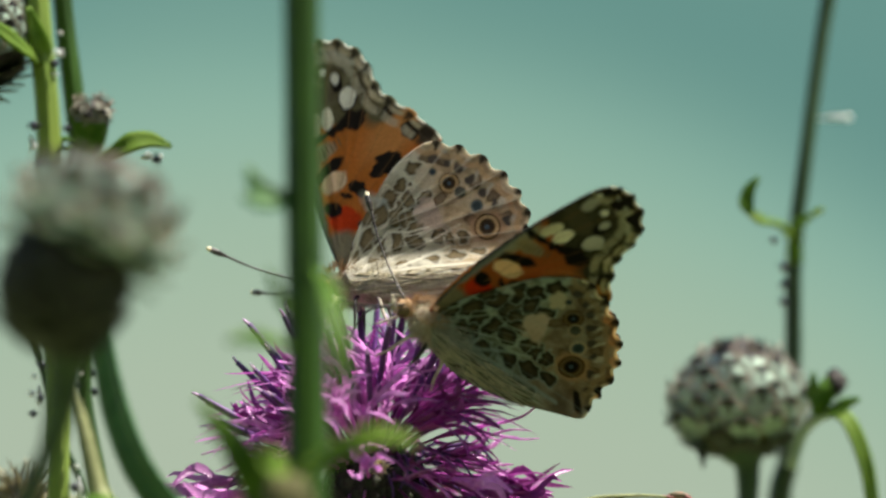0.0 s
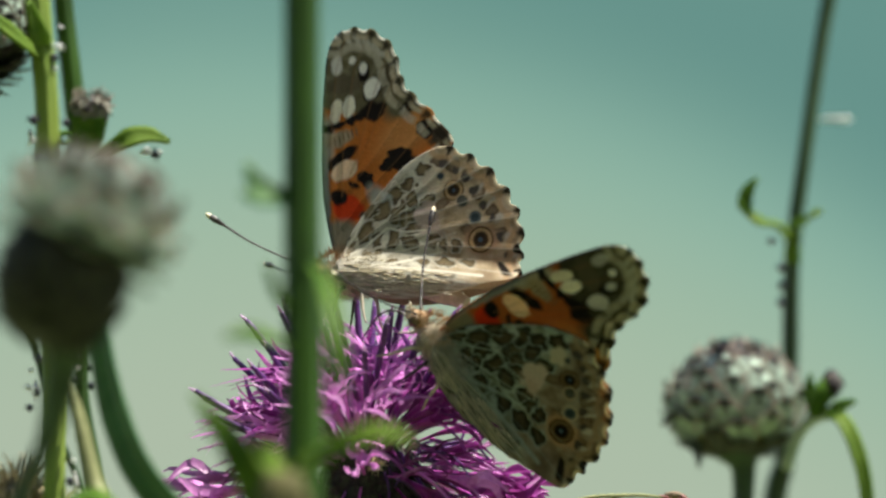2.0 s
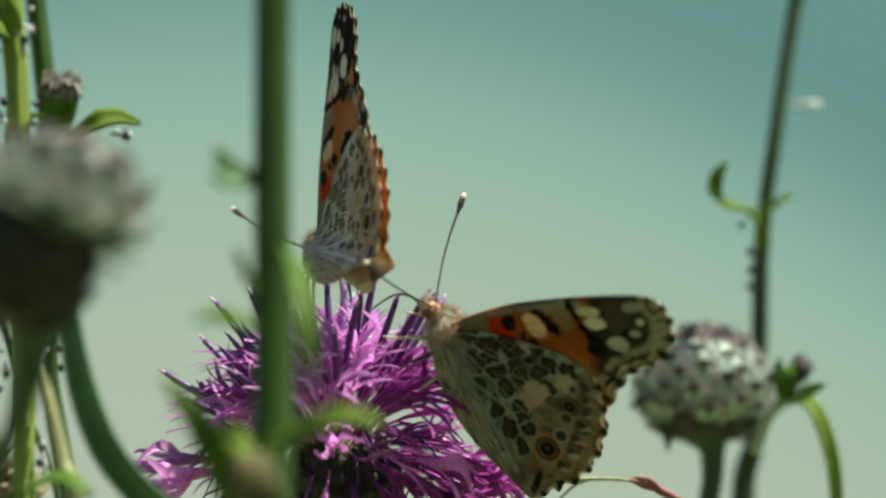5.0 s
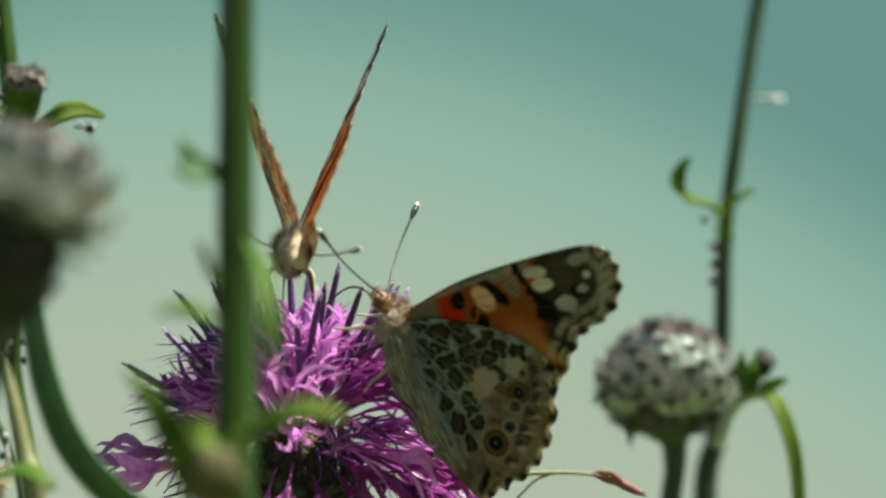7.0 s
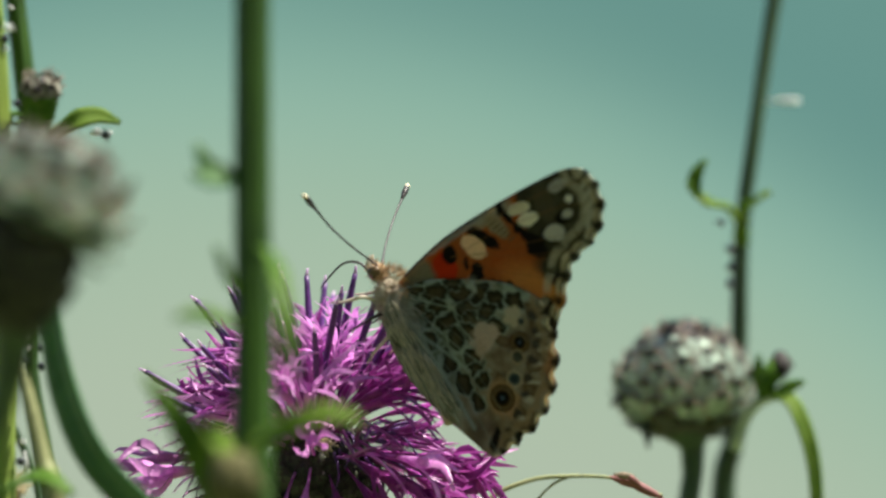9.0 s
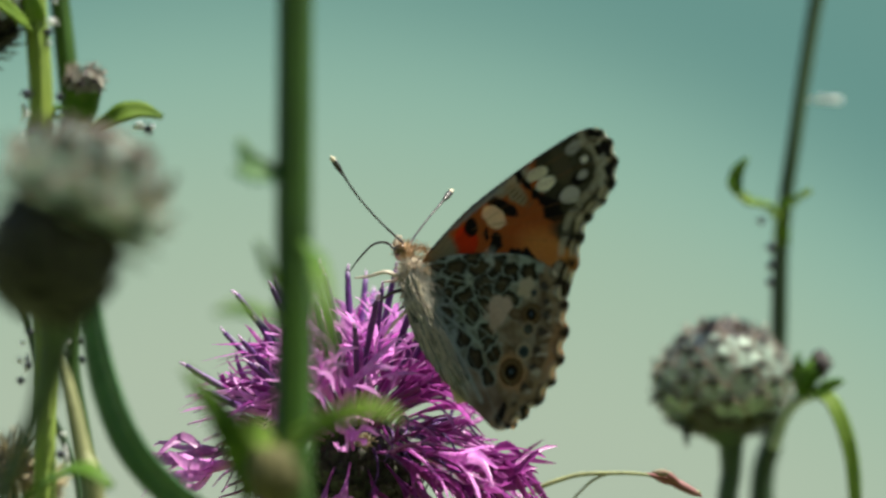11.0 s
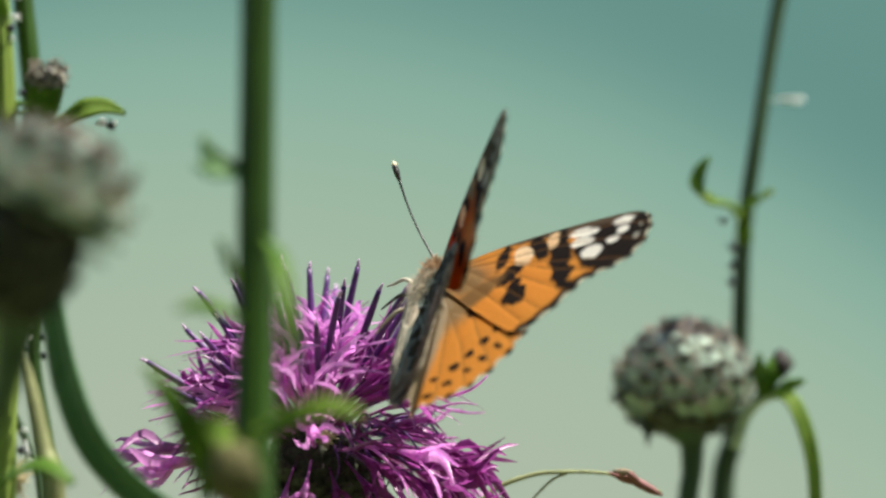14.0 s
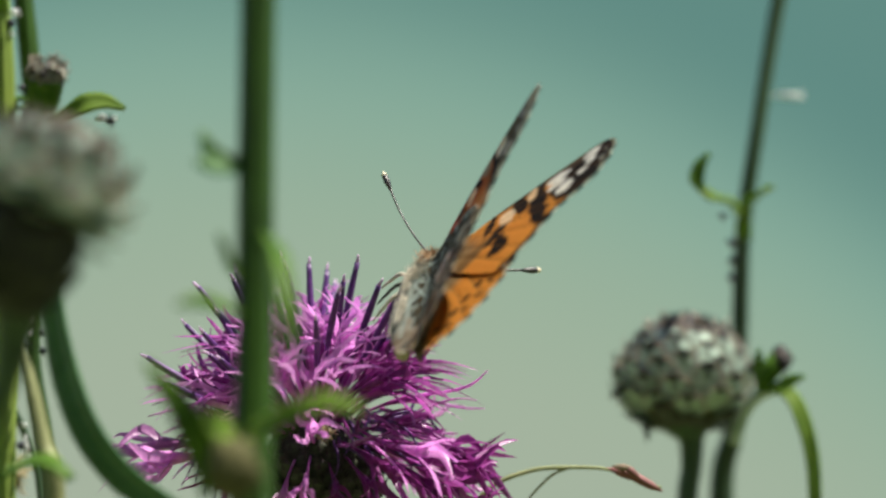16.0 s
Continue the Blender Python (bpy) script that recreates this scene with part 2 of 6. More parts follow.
FUR_PALE = material("cream_grey_body_hair", (0.86, 0.81, 0.66), (0.50, 0.45, 0.34), 2200, 0.75, 0.5, 0.5, sheen=0.3)
FUR_TAWNY = material("tawny_body_hair", (0.52, 0.33, 0.16), (0.30, 0.18, 0.09), 2200, 0.75, 0.5, 0.15, sheen=0.3)
ABDOMEN = material("grey_buff_abdomen", (0.70, 0.61, 0.47), (0.42, 0.34, 0.24), 1600, 0.85, 0.4, 0.15, stretch=(2.5, 1, 1), spec=0.1)
CHITIN = material("dark_chitin", (0.06, 0.05, 0.045), (0.02, 0.018, 0.015), 2500, 0.35, 0.2)
CHITIN_PALE = material("pale_banded_leg", (0.60, 0.54, 0.42), (0.34, 0.28, 0.20), 2500, 0.5, 0.2)
CLUB_TIP = material("cream_antenna_tip", (0.85, 0.78, 0.55), (0.7, 0.6, 0.4), 2500, 0.5, 0.1)
EYE = material("hazel_compound_eye", (0.20, 0.13, 0.06), (0.10, 0.06, 0.03), 5000, 0.2, 0.3)
BLUE = material("azure_damselfly_skin", (0.012, 0.22, 0.40), (0.008, 0.14, 0.28), 1500, 0.3, 0.2)
BLUE_DARK = material("blue_black_damselfly_skin", (0.03, 0.08, 0.16), (0.01, 0.03, 0.07), 1500, 0.3, 0.2)
GROUND = material("meadow_ground", (0.12, 0.15, 0.05), (0.05, 0.06, 0.025), 8.0, 0.9, 0.6)
WING_UNDER = wing_material("wing_underside", 0.42)
WING_UPPER = wing_material("wing_upperside", 0.42)

MEMBRANE = bpy.data.materials.new("clear_wing_membrane")
MEMBRANE.use_nodes = True
mem = MEMBRANE.node_tree
mem_mix = mem.nodes.new("ShaderNodeMixShader")
mem_mix.inputs[0].default_value = 0.05
mem.links.new(mem.nodes.new("ShaderNodeBsdfTransparent").outputs[0], mem_mix.inputs[1])
mem.nodes["Principled BSDF"].inputs["Base Color"].default_value = (0.25, 0.30, 0.30, 1)
mem.links.new(mem.nodes["Principled BSDF"].outputs[0], mem_mix.inputs[2])
mem.links.new(mem_mix.outputs[0], mem.nodes["Material Output"].inputs["Surface"])

# ---- distance and ground ----
bm = bmesh.new()
seg = 48
low, high = [], []
for i in range(seg + 1):
    a = radians(-40 + 80 * i / seg)
    low.append(bm.verts.new((400 * math.sin(a), 400 * math.cos(a), -2)))
    high.append(bm.verts.new((400 * math.sin(a), 400 * math.cos(a), 70)))
for i in range(seg):
    bm.faces.new((low[i], low[i + 1], high[i + 1], high[i]))
BACK = bpy.data.materials.new("hazy_sky")
BACK.use_nodes = True
nt = BACK.node_tree
nt.nodes.remove(nt.nodes["Principled BSDF"])
geo = nt.nodes.new("ShaderNodeNewGeometry")
sep = nt.nodes.new("ShaderNodeSeparateXYZ")
nt.links.new(geo.outputs["Position"], sep.inputs[0])
mr = nt.nodes.new("ShaderNodeMapRange")
mr.inputs["From Min"].default_value, mr.inputs["From Max"].default_value = 6.0, 50.0
nt.links.new(sep.outputs["Z"], mr.inputs["Value"])
ramp = nt.nodes.new("ShaderNodeValToRGB")
els = ramp.color_ramp.elements
els[0].position, els[0].color = 0.000, (0.204, 0.241, 0.185, 1)
els[1].position, els[1].color = 1.000, (0.064, 0.139, 0.123, 1)
els.new(0.273).color = (0.198, 0.244, 0.185, 1)
els.new(0.545).color = (0.169, 0.236, 0.177, 1)
els.new(0.773).color = (0.126, 0.217, 0.174, 1)
# darkening to the sides: lens vignetting put into the sky's colour
side = nt.nodes.new("ShaderNodeMath")
side.operation = "MULTIPLY_ADD"
side.inputs[1].default_value = 0.0046
nt.links.new(sep.outputs["X"], side.inputs[0])
nt.links.new(mr.outputs[0], side.inputs[2])
square = nt.nodes.new("ShaderNodeMath")
square.operation = "MULTIPLY"
nt.links.new(sep.outputs["X"], square.inputs[0])
nt.links.new(sep.outputs["X"], square.inputs[1])
deepen = nt.nodes.new("ShaderNodeMath")
deepen.operation = "MULTIPLY_ADD"
deepen.inputs[1].default_value = 0.00013
nt.links.new(square.outputs[0], deepen.inputs[0])
nt.links.new(side.outputs[0], deepen.inputs[2])
nt.links.new(deepen.outputs[0], ramp.inputs["Fac"])
em = nt.nodes.new("ShaderNodeEmission")
nt.links.new(ramp.outputs["Color"], em.inputs["Color"])
em.inputs["Strength"].default_value = 1.0
nt.links.new(em.outputs[0], nt.nodes["Material Output"].inputs["Surface"])
back = new("backdrop", mesh_of("backdrop", bm, BACK))
tagged(back, "smooth hazy blue-green sky far behind the meadow", "sky", kind="structure")

bm = bmesh.new()
rows = []
steps = [0, 0.5, 1, 2, 4, 8, 16, 40, 100, 250, 600]
for r in steps[1:]:
    row = []
    for k in range(32):
        a = 2 * math.pi * k / 32
        x, y = r * math.cos(a), 0.6 + r * math.sin(a)
        row.append(bm.verts.new((x, y, 0.02 * noise.noise(Vector((x, y, 0))) - 0.01 if r < 20 else -0.02)))
    rows.append(row)
c = bm.verts.new((0, 0.6, 0))
for k in range(32):
    bm.faces.new((c, rows[0][k], rows[0][(k + 1) % 32])).smooth = True
    for a, b in zip(rows, rows[1:]):
        bm.faces.new((a[k], b[k], b[(k + 1) % 32], a[(k + 1) % 32])).smooth = True
ground = new("ground", mesh_of("ground", bm, GROUND))
tagged(ground, "dull green meadow ground under the flowering stems", "ground", kind="structure")


# unseen uneven screen, added behind the camera to cut the sky's fill light
BLOCKER = material("dark_green_blocker", (0.06, 0.09, 0.025), (0.02, 0.035, 0.012), 3.0, 0.8, 0.8)
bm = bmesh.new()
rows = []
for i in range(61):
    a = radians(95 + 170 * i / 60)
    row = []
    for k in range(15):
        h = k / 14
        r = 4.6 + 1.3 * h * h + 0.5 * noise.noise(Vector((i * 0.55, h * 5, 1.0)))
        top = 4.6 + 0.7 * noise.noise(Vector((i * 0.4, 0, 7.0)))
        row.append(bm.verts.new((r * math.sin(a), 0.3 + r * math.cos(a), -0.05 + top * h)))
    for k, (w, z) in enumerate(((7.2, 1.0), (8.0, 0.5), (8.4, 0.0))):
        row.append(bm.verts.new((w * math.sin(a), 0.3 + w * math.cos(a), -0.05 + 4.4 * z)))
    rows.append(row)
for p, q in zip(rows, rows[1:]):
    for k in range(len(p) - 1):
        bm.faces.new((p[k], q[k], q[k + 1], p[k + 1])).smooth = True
blocker = new("backdrop", mesh_of("sky_blocker", bm, BLOCKER))
tagged(blocker, "unseen dark screen added behind the camera to block sky light", "hedge", kind="structure")


# ---- plants ----
def rooted(*pts):
    """A stem line from its shown points down to the ground."""
    pts = list(pts)
    last = pts[-1]
    return pts + [Vector((last.x + 0.004, last.y + 0.01, 0.38)), Vector((last.x, last.y + 0.03, -0.01))]


def bract_mesh(name, length, width, body, tip, fringe, flare=0.12, crown=1):
    """One scale of a flower bud: a domed shield with a dark triangular tip and a comb of pale hairs."""
    bm = bmesh.new()
    n = 6
    rows = []
    for i in range(n + 1):
        t = i / n
        w = width * (0.75 + 0.55 * t - 1.1 * t ** 3)
        row = []
        near = 0.5 - 0.42 * max(0.0, min(1.0, (t - 0.4) / 0.45))
        for k in (-1, -near, 0, near, 1):
            row.append(bm.verts.new((k * w, 0.0011 * (length / 0.006) * (math.sin(t * 2.2) * (1 - 0.55 * k * k) * 0.5 + flare * t * t), t * length)))
        rows.append(row)
    for i in range(n):
        for k in range(4):
            f = bm.faces.new((rows[i][k], rows[i][k + 1], rows[i + 1][k + 1], rows[i + 1][k]))
            f.smooth = True
            f.material_index = 1 if i >= n - crown or (i == n - crown - 1 and k in (1, 2)) else 0
    for i in range(2, n):                                            # comb of pale hairs along the edge
        for k, s in ((0, -1), (4, 1)):
            p, q = rows[i][k], rows[i + 1][k]
            d = Vector((s * 0.10 * length, 0.04 * length, 0.13 * length)) * (1.0 if i < n - 1 else 0.7)
            m_ = bm.verts.new((p.co + q.co) / 2)
            for a, b in ((p, m_), (m_, q)):
                f = bm.faces.new((a, b, bm.verts.new((a.co + b.co) / 2 + d)))
                f.material_index = 2
    return mesh_of(name, bm, body, tip, fringe)


BRACT_A = bract_mesh("bract", 0.0050, 0.0021, BRACT_GREEN, BRACT_DARK, FRINGE, flare=0.12)
BRACT_T = bract_mesh("bract", 0.0056, 0.0019, BRACT_RIM, BRACT_DARK, FRINGE, flare=0.25, crown=2)
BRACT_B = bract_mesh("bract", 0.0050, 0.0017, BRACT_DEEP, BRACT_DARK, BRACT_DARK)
BRACT_C = bract_mesh("bract", 0.0056, 0.0020, CROWN, BRACT_RIM, FRINGE, flare=0.20)
BRACT_S = bract_mesh("bract", 0.0018, 0.0007, WOOL, BRACT_DARK, FRINGE)
BRACT_K = bract_mesh("bract", 0.0018, 0.0007, BRACT_DARK, BRACT_DARK, FRINGE)


def lay_bracts(parent, mesh, centre, rx, rz, count, lo, hi, seed, scale=1.0, tilt=0.16, taper=0.0):
    """Overlapping bracts in a spiral over an ellipsoid, from low to high (share of its height)."""
    r_ = random.Random(seed)
    for i in range(count):
        f = lo + (hi - lo) * (i + 0.5) / count
        z = 2 * f - 1
        a = i * 2.39996 + r_.uniform(-0.08, 0.08)
        s = math.sqrt(max(0.0, 1 - z * z))
        nrm = Vector((s * math.cos(a) / rx, s * math.sin(a) / rx, z / rz)).normalized()
        slim = 1 - taper * max(0.0, z) ** 1.5
        p = Vector((s * math.cos(a) * rx * slim, s * math.sin(a) * rx * slim, z * rz))
        upw = Vector((0, 0, 1)) - nrm * nrm.z
        upw = upw.normalized() if upw.length > 1e-3 else Vector((math.cos(a), math.sin(a), 0))
        lean = tilt + r_.uniform(-0.1, 0.12)
        zdir = (upw * math.cos(lean) + nrm * math.sin(lean)).normalized()
        ydir = (nrm - zdir * nrm.dot(zdir)).normalized()
        xdir = ydir.cross(zdir)
        ob = new("bract", mesh)
        ob.parent = parent
        m = Matrix((xdir, ydir, zdir)).transposed().to_4x4()
        sc = scale * r_.uniform(0.88, 1.12)
        ob.matrix_local = Matrix.Translation(Vector(centre) + p * 0.97 - zdir * 0.0022 * sc) @ m @ Matrix.Scale(sc, 4)


def knapweed_bud(place, rx, rz, tilt, label, seed, bracts=110, mesh=None, scale=1.0, tuft=True, core=None, dark=0.24, taper=0.0, top=None):
    """A globe-shaped bud with overlapping bracts; place is its middle."""
    bud = thing("knapweed_bud", place, label, "flower bud", "knapweed buds")
    bud.rotation_euler = [radians(a) for a in tilt]
    bm = bmesh.new()
    ball_into(bm, (0, 0, 0), (rx * 0.97, rx * 0.97, rz * 0.97), 20, 12)
    for v in bm.verts:
        slim = 1 - taper * max(0.0, v.co.z / rz) ** 1.5
        v.co.x, v.co.y = v.co.x * slim, v.co.y * slim
    part("core", bm, core or BRACT_DEEP, bud)
    # darker lower bracts: partly their own tone, partly shade put into the colour
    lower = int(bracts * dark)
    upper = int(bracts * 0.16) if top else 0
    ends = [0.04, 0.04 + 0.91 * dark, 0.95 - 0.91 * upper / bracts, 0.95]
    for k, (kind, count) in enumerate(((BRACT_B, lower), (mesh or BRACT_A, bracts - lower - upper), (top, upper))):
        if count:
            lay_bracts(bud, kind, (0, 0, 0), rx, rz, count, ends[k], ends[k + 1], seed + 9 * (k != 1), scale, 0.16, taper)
    if tuft:
        bm = bmesh.new()
        r_ = random.Random(seed + 1)
        for i in range(46):
            a, d = r_.uniform(0, 6.28), rx * 0.62 * math.sqrt(r_.random())
            p = Vector((d * math.cos(a), d * math.sin(a), rz * 0.86))
            q = p + Vector((math.cos(a) * d * 0.18, math.sin(a) * d * 0.18, rz * r_.uniform(0.14, 0.30)))
            tube_into(bm, [p, (p + q) / 2, q], [0.00022 * scale, 0.0003 * scale, 0.0001 * scale], 5, 3)
        part("tuft", bm, FRINGE, bud, "brownish closed florets at the top")
    return bud


# main stem that crosses the view close to the lens
stem = thing("knapweed_plant", mm(-18.8, -82.0, -29.3), "tall knapweed plant with thick ribbed green stem and narrow leaves", "plant")
def rel(ob, *pts):
    return [Vector(p) - ob.location for p in pts]
bm = bmesh.new()
tube_into(bm, rel(stem, *rooted(mm(-17.9, -82.0, 34.1), mm(-17.9, -82.0, 19.5), mm(-17.9, -82.0, -3.0), mm(-17.7, -82.0, -16.2), mm(-17.8, -82.0, -28.0), mm(-18.0, -82.0, -35.9))), [0.0020, 0.0020, 0.0021, 0.0022, 0.0023, 0.0024, 0.0026, 0.0028], 40, 60, 9, 0.07)
part("stalk", bm, STEM, stem)
for pts, w, mat_ in (
        ([mm(-19.2, -82.0, 2.4), mm(-21.2, -83.0, 2.3), mm(-23.1, -84.0, 3.4), mm(-24.4, -84.0, 6.2)], [0.0007, 0.0014, 0.0013, 0.0003], LEAF_DARK),
        ([mm(-19.4, -82.0, 2.3), mm(-21.6, -84.0, 2.0), mm(-23.2, -85.0, 1.9), mm(-25.0, -86.0, 2.4)], [0.0006, 0.0012, 0.0010, 0.0002], LEAF_DARK),
        ([mm(-18.9, -82.0, -11.9), mm(-20.5, -85.0, -9.8), mm(-21.3, -86.0, -7.9), mm(-22.0, -87.0, -6.0)], [0.0003, 0.0006, 0.0005, 0.0002], LEAF),
        ([mm(-18.9, -82.0, -15.2), mm(-21.6, -92.0, -14.7), mm(-24.0, -96.0, -14.4), mm(-26.3, -98.0, -14.9)], [0.0004, 0.0010, 0.0009, 0.0002], LEAF),
        ([mm(-17.4, -83.0, -5.6), mm(-14.9, -98.0, -8.8), mm(-13.8, -104.0, -13.4), mm(-13.1, -106.0, -18.6), mm(-12.9, -106.0, -23.4)], [0.0001, 0.0009, 0.0010, 0.0009, 0.0003], LEAF),
        ([mm(-18.6, -84.0, -29.4), mm(-15.5, -88.0, -28.1), mm(-11.9, -91.0, -26.4), mm(-8.6, -92.0, -25.6), mm(-4.9, -93.0, -26.6)], [0.0012, 0.0014, 0.0013, 0.0012, 0.0004], LEAF_BRIGHT),
        ([mm(-19.9, -84.0, -30.4), mm(-21.4, -88.0, -29.2), mm(-22.4, -90.0, -28.3), mm(-23.2, -91.0, -26.7)], [0.0020, 0.0024, 0.0018, 0.0004], LEAF_BRIGHT),
        ([mm(-22.5, -84.0, -35.9), mm(-24.0, -88.0, -30.8), mm(-26.5, -90.0, -26.0), mm(-30.1, -92.0, -21.1)], [0.0016, 0.0020, 0.0017, 0.0003], LEAF)):
    bm = bmesh.new()
    blade_into(bm, rel(stem, *pts), w, up=(0.2, -1, 0.5), fold=0.3, wave=0.1)
    part("leaf", bm, mat_, stem)
bm = bmesh.new()
ball_into(bm, rel(stem, mm(-19.6, -96.0, -33.5))[0], (0.0030, 0.0026, 0.0036), 14, 9, 0, 0.3)
part("side_bud", bm, OLIVE_BUD, stem, "small olive-brown withered side bud")

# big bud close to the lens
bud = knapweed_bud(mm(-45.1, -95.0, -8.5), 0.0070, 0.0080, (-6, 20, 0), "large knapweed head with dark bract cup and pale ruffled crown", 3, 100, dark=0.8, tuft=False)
bm = bmesh.new()
ball_into(bm, (0.0008, 0, 0.0078), (0.0078, 0.0070, 0.0050), 20, 12, 0, 0.25)
crown = part("crown", bm, CROWN, bud, "pale ruffled crown of spent florets")
lay_bracts(crown, BRACT_C, (0.0008, 0, 0.0078), 0.0082, 0.0054, 54, 0.10, 0.97, 33, 1.25, 0.6)
bm = bmesh.new()
stalk_pts = rooted(mm(-44.2, -94.0, -12.3), mm(-44.8, -92.0, -16.7), mm(-46.1, -90.0, -23.1), mm(-48.1, -88.0, -28.2), mm(-50.1, -87.0, -32.1), mm(-51.7, -86.0, -37.9), mm(-52.6, -84.0, -47.7), mm(-53.3, -80.0, -75.1), mm(-53.7, -74.0, -134.1))
inv = (Matrix.Translation(bud.location) @ Euler(bud.rotation_euler).to_matrix().to_4x4()).inverted()
tube_into(bm, [inv @ p for p in stalk_pts], [0.0042, 0.0021, 0.0012, 0.0009, 0.0009, 0.0009, 0.0010, 0.0012, 0.0016], 20, 40, 8, 0.05)
part("stalk", bm, STEM_DARK, bud)

# bud beside the flower
bud = knapweed_bud(mm(39.9, 56.0, -16.3), 0.0092, 0.0079, (-6, 0, 0), "round grey-green knapweed bud with dark bract tips", 5, 92, scale=1.20, core=OLIVE_BUD, dark=0.10, taper=0.22, top=BRACT_T)
inv = (Matrix.Translation(bud.location) @ Euler(bud.rotation_euler).to_matrix().to_4x4()).inverted()
bm = bmesh.new()
tube_into(bm, [inv @ p for p in rooted(mm(40.5, 56.0, -22.8), mm(41.0, 56.0, -25.2), mm(41.0, 56.0, -29.3), mm(40.5, 56.0, -34.9))], [0.0038, 0.0018, 0.0015, 0.0015, 0.0018, 0.0022], 20, 40, 8, 0.05)
part("stalk", bm, STEM_DARK, bud)
for pts in ([mm(33.1, 52.0, -22.1), mm(34.3, 51.0, -23.6), mm(34.4, 50.0, -25.4)], [mm(31.9, 52.0, -18.3), mm(30.3, 51.0, -18.6), mm(29.1, 50.0, -19.3)]):
    bm = bmesh.new()
    blade_into(bm, [inv @ p for p in pts], [0.0005, 0.0006, 0.0002], fold=0.4, n=6)
    part("loose_bract", bm, BRACT_DEEP, bud)

# tall thin stem behind it
stem = thing("knapweed_plant", mm(48.1, 56.0, 6.4), "tall plant with thin dark green stem and small paired leaves", "plant")
bm = bmesh.new()
tube_into(bm, rel(stem, *rooted(mm(57.3, 68.0, 53.9), mm(54.3, 68.0, 41.4), mm(51.0, 66.0, 21.2), mm(49.0, 66.0, 6.3), mm(48.6, 68.0, -10.0), mm(47.9, 70.0, -23.2), mm(46.4, 72.0, -33.8))), [0.00105, 0.00105, 0.00105, 0.0011, 0.0012, 0.0014, 0.0017, 0.002, 0.002], 20, 60, 6, 0.08)
part("stalk", bm, STEM_DARK, stem)
for pts, w, mat_ in (
        ([mm(48.8, 64.0, 7.4), mm(46.4, 60.0, 9.4), mm(43.5, 49.0, 9.3), mm(41.6, 48.0, 10.5)], [0.0006, 0.0012, 0.0011, 0.0005], LEAF_BRIGHT),
        ([mm(41.8, 48.0, 10.2), mm(41.0, 48.0, 11.9), mm(41.6, 48.0, 13.9), mm(42.9, 48.0, 15.7)], [0.0005, 0.0011, 0.0009, 0.0002], LEAF),
        ([mm(48.8, 64.0, 7.2), mm(49.6, 62.0, 9.8), mm(50.4, 52.0, 10.4), mm(52.3, 51.0, 11.2)], [0.0006, 0.0011, 0.0008, 0.0002], LEAF_BRIGHT),
        ([mm(49.0, 65.0, 4.6), mm(48.6, 64.0, 6.6), mm(48.2, 63.0, 8.2)], [0.0010, 0.0013, 0.0004], LEAF_BRIGHT)):
    bm = bmesh.new()
    blade_into(bm, rel(stem, *pts), w, up=(0.1, -1, 0.6), fold=0.35, wave=0.1)
    part("leaf", bm, mat_, stem)

# side shoot with a small closed bud
shoot = thing("small_plant", mm(51.8, 48.0, -18.1), "low green plant with one small closed bud and drooping leaf", "plant")
bm = bmesh.new()
tube_into(bm, rel(shoot, mm(47.0, 54.0, -25.3), mm(48.4, 51.0, -21.0), mm(50.4, 49.0, -18.7), mm(53.0, 48.0, -17.8)), [0.0010, 0.0009, 0.0009, 0.0009], 10, 20)
part("stalk", bm, BRACT_GREEN, shoot)
bm = bmesh.new()
tube_into(bm, rel(shoot, mm(50.6, 48.0, -18.4), mm(51.0, 48.0, -16.7), mm(52.0, 48.0, -14.9), mm(52.9, 48.0, -13.4)), [0.0008, 0.0014, 0.0016, 0.0012], 12, 12)
part("calyx", bm, LEAF, shoot)
bm = bmesh.new()
ball_into(bm, (0, 0, 0), (0.0012, 0.0012, 0.0015), 14, 9, 0, 0.1)
for v in bm.verts:
    v.co += rel(shoot, mm(53.2, 48.0, -13.1))[0]
bud_part = part("bud", bm, BRACT_DARK, shoot, "small blackish closed bud")
lay_bracts(bud_part, BRACT_K, rel(shoot, mm(53.2, 48.0, -13.1))[0], 0.0012, 0.0015, 24, 0.1, 0.9, 8)
for pts, w, mat_ in (
        ([mm(51.9, 48.0, -17.9), mm(53.2, 46.0, -17.7), mm(54.8, 45.0, -16.9), mm(56.3, 44.0, -16.3)], [0.0007, 0.0012, 0.0009, 0.0002], LEAF),
        ([mm(52.6, 48.0, -17.9), mm(54.7, 46.0, -19.3), mm(56.5, 45.0, -23.6), mm(57.6, 45.0, -28.7), mm(58.0, 45.0, -35.1)], [0.0008, 0.0011, 0.0011, 0.0010, 0.0009], LEAF_BRIGHT),
        ([mm(50.4, 49.0, -17.4), mm(50.1, 49.0, -15.4), mm(50.1, 49.0, -13.4), mm(50.3, 49.0, -12.0)], [0.0005, 0.0009, 0.0006, 0.0001], LEAF)):
    bm = bmesh.new()
    blade_into(bm, rel(shoot, *pts), w, up=(0.1, -1, 0.6), fold=0.35)
    part("leaf", bm, mat_, shoot)

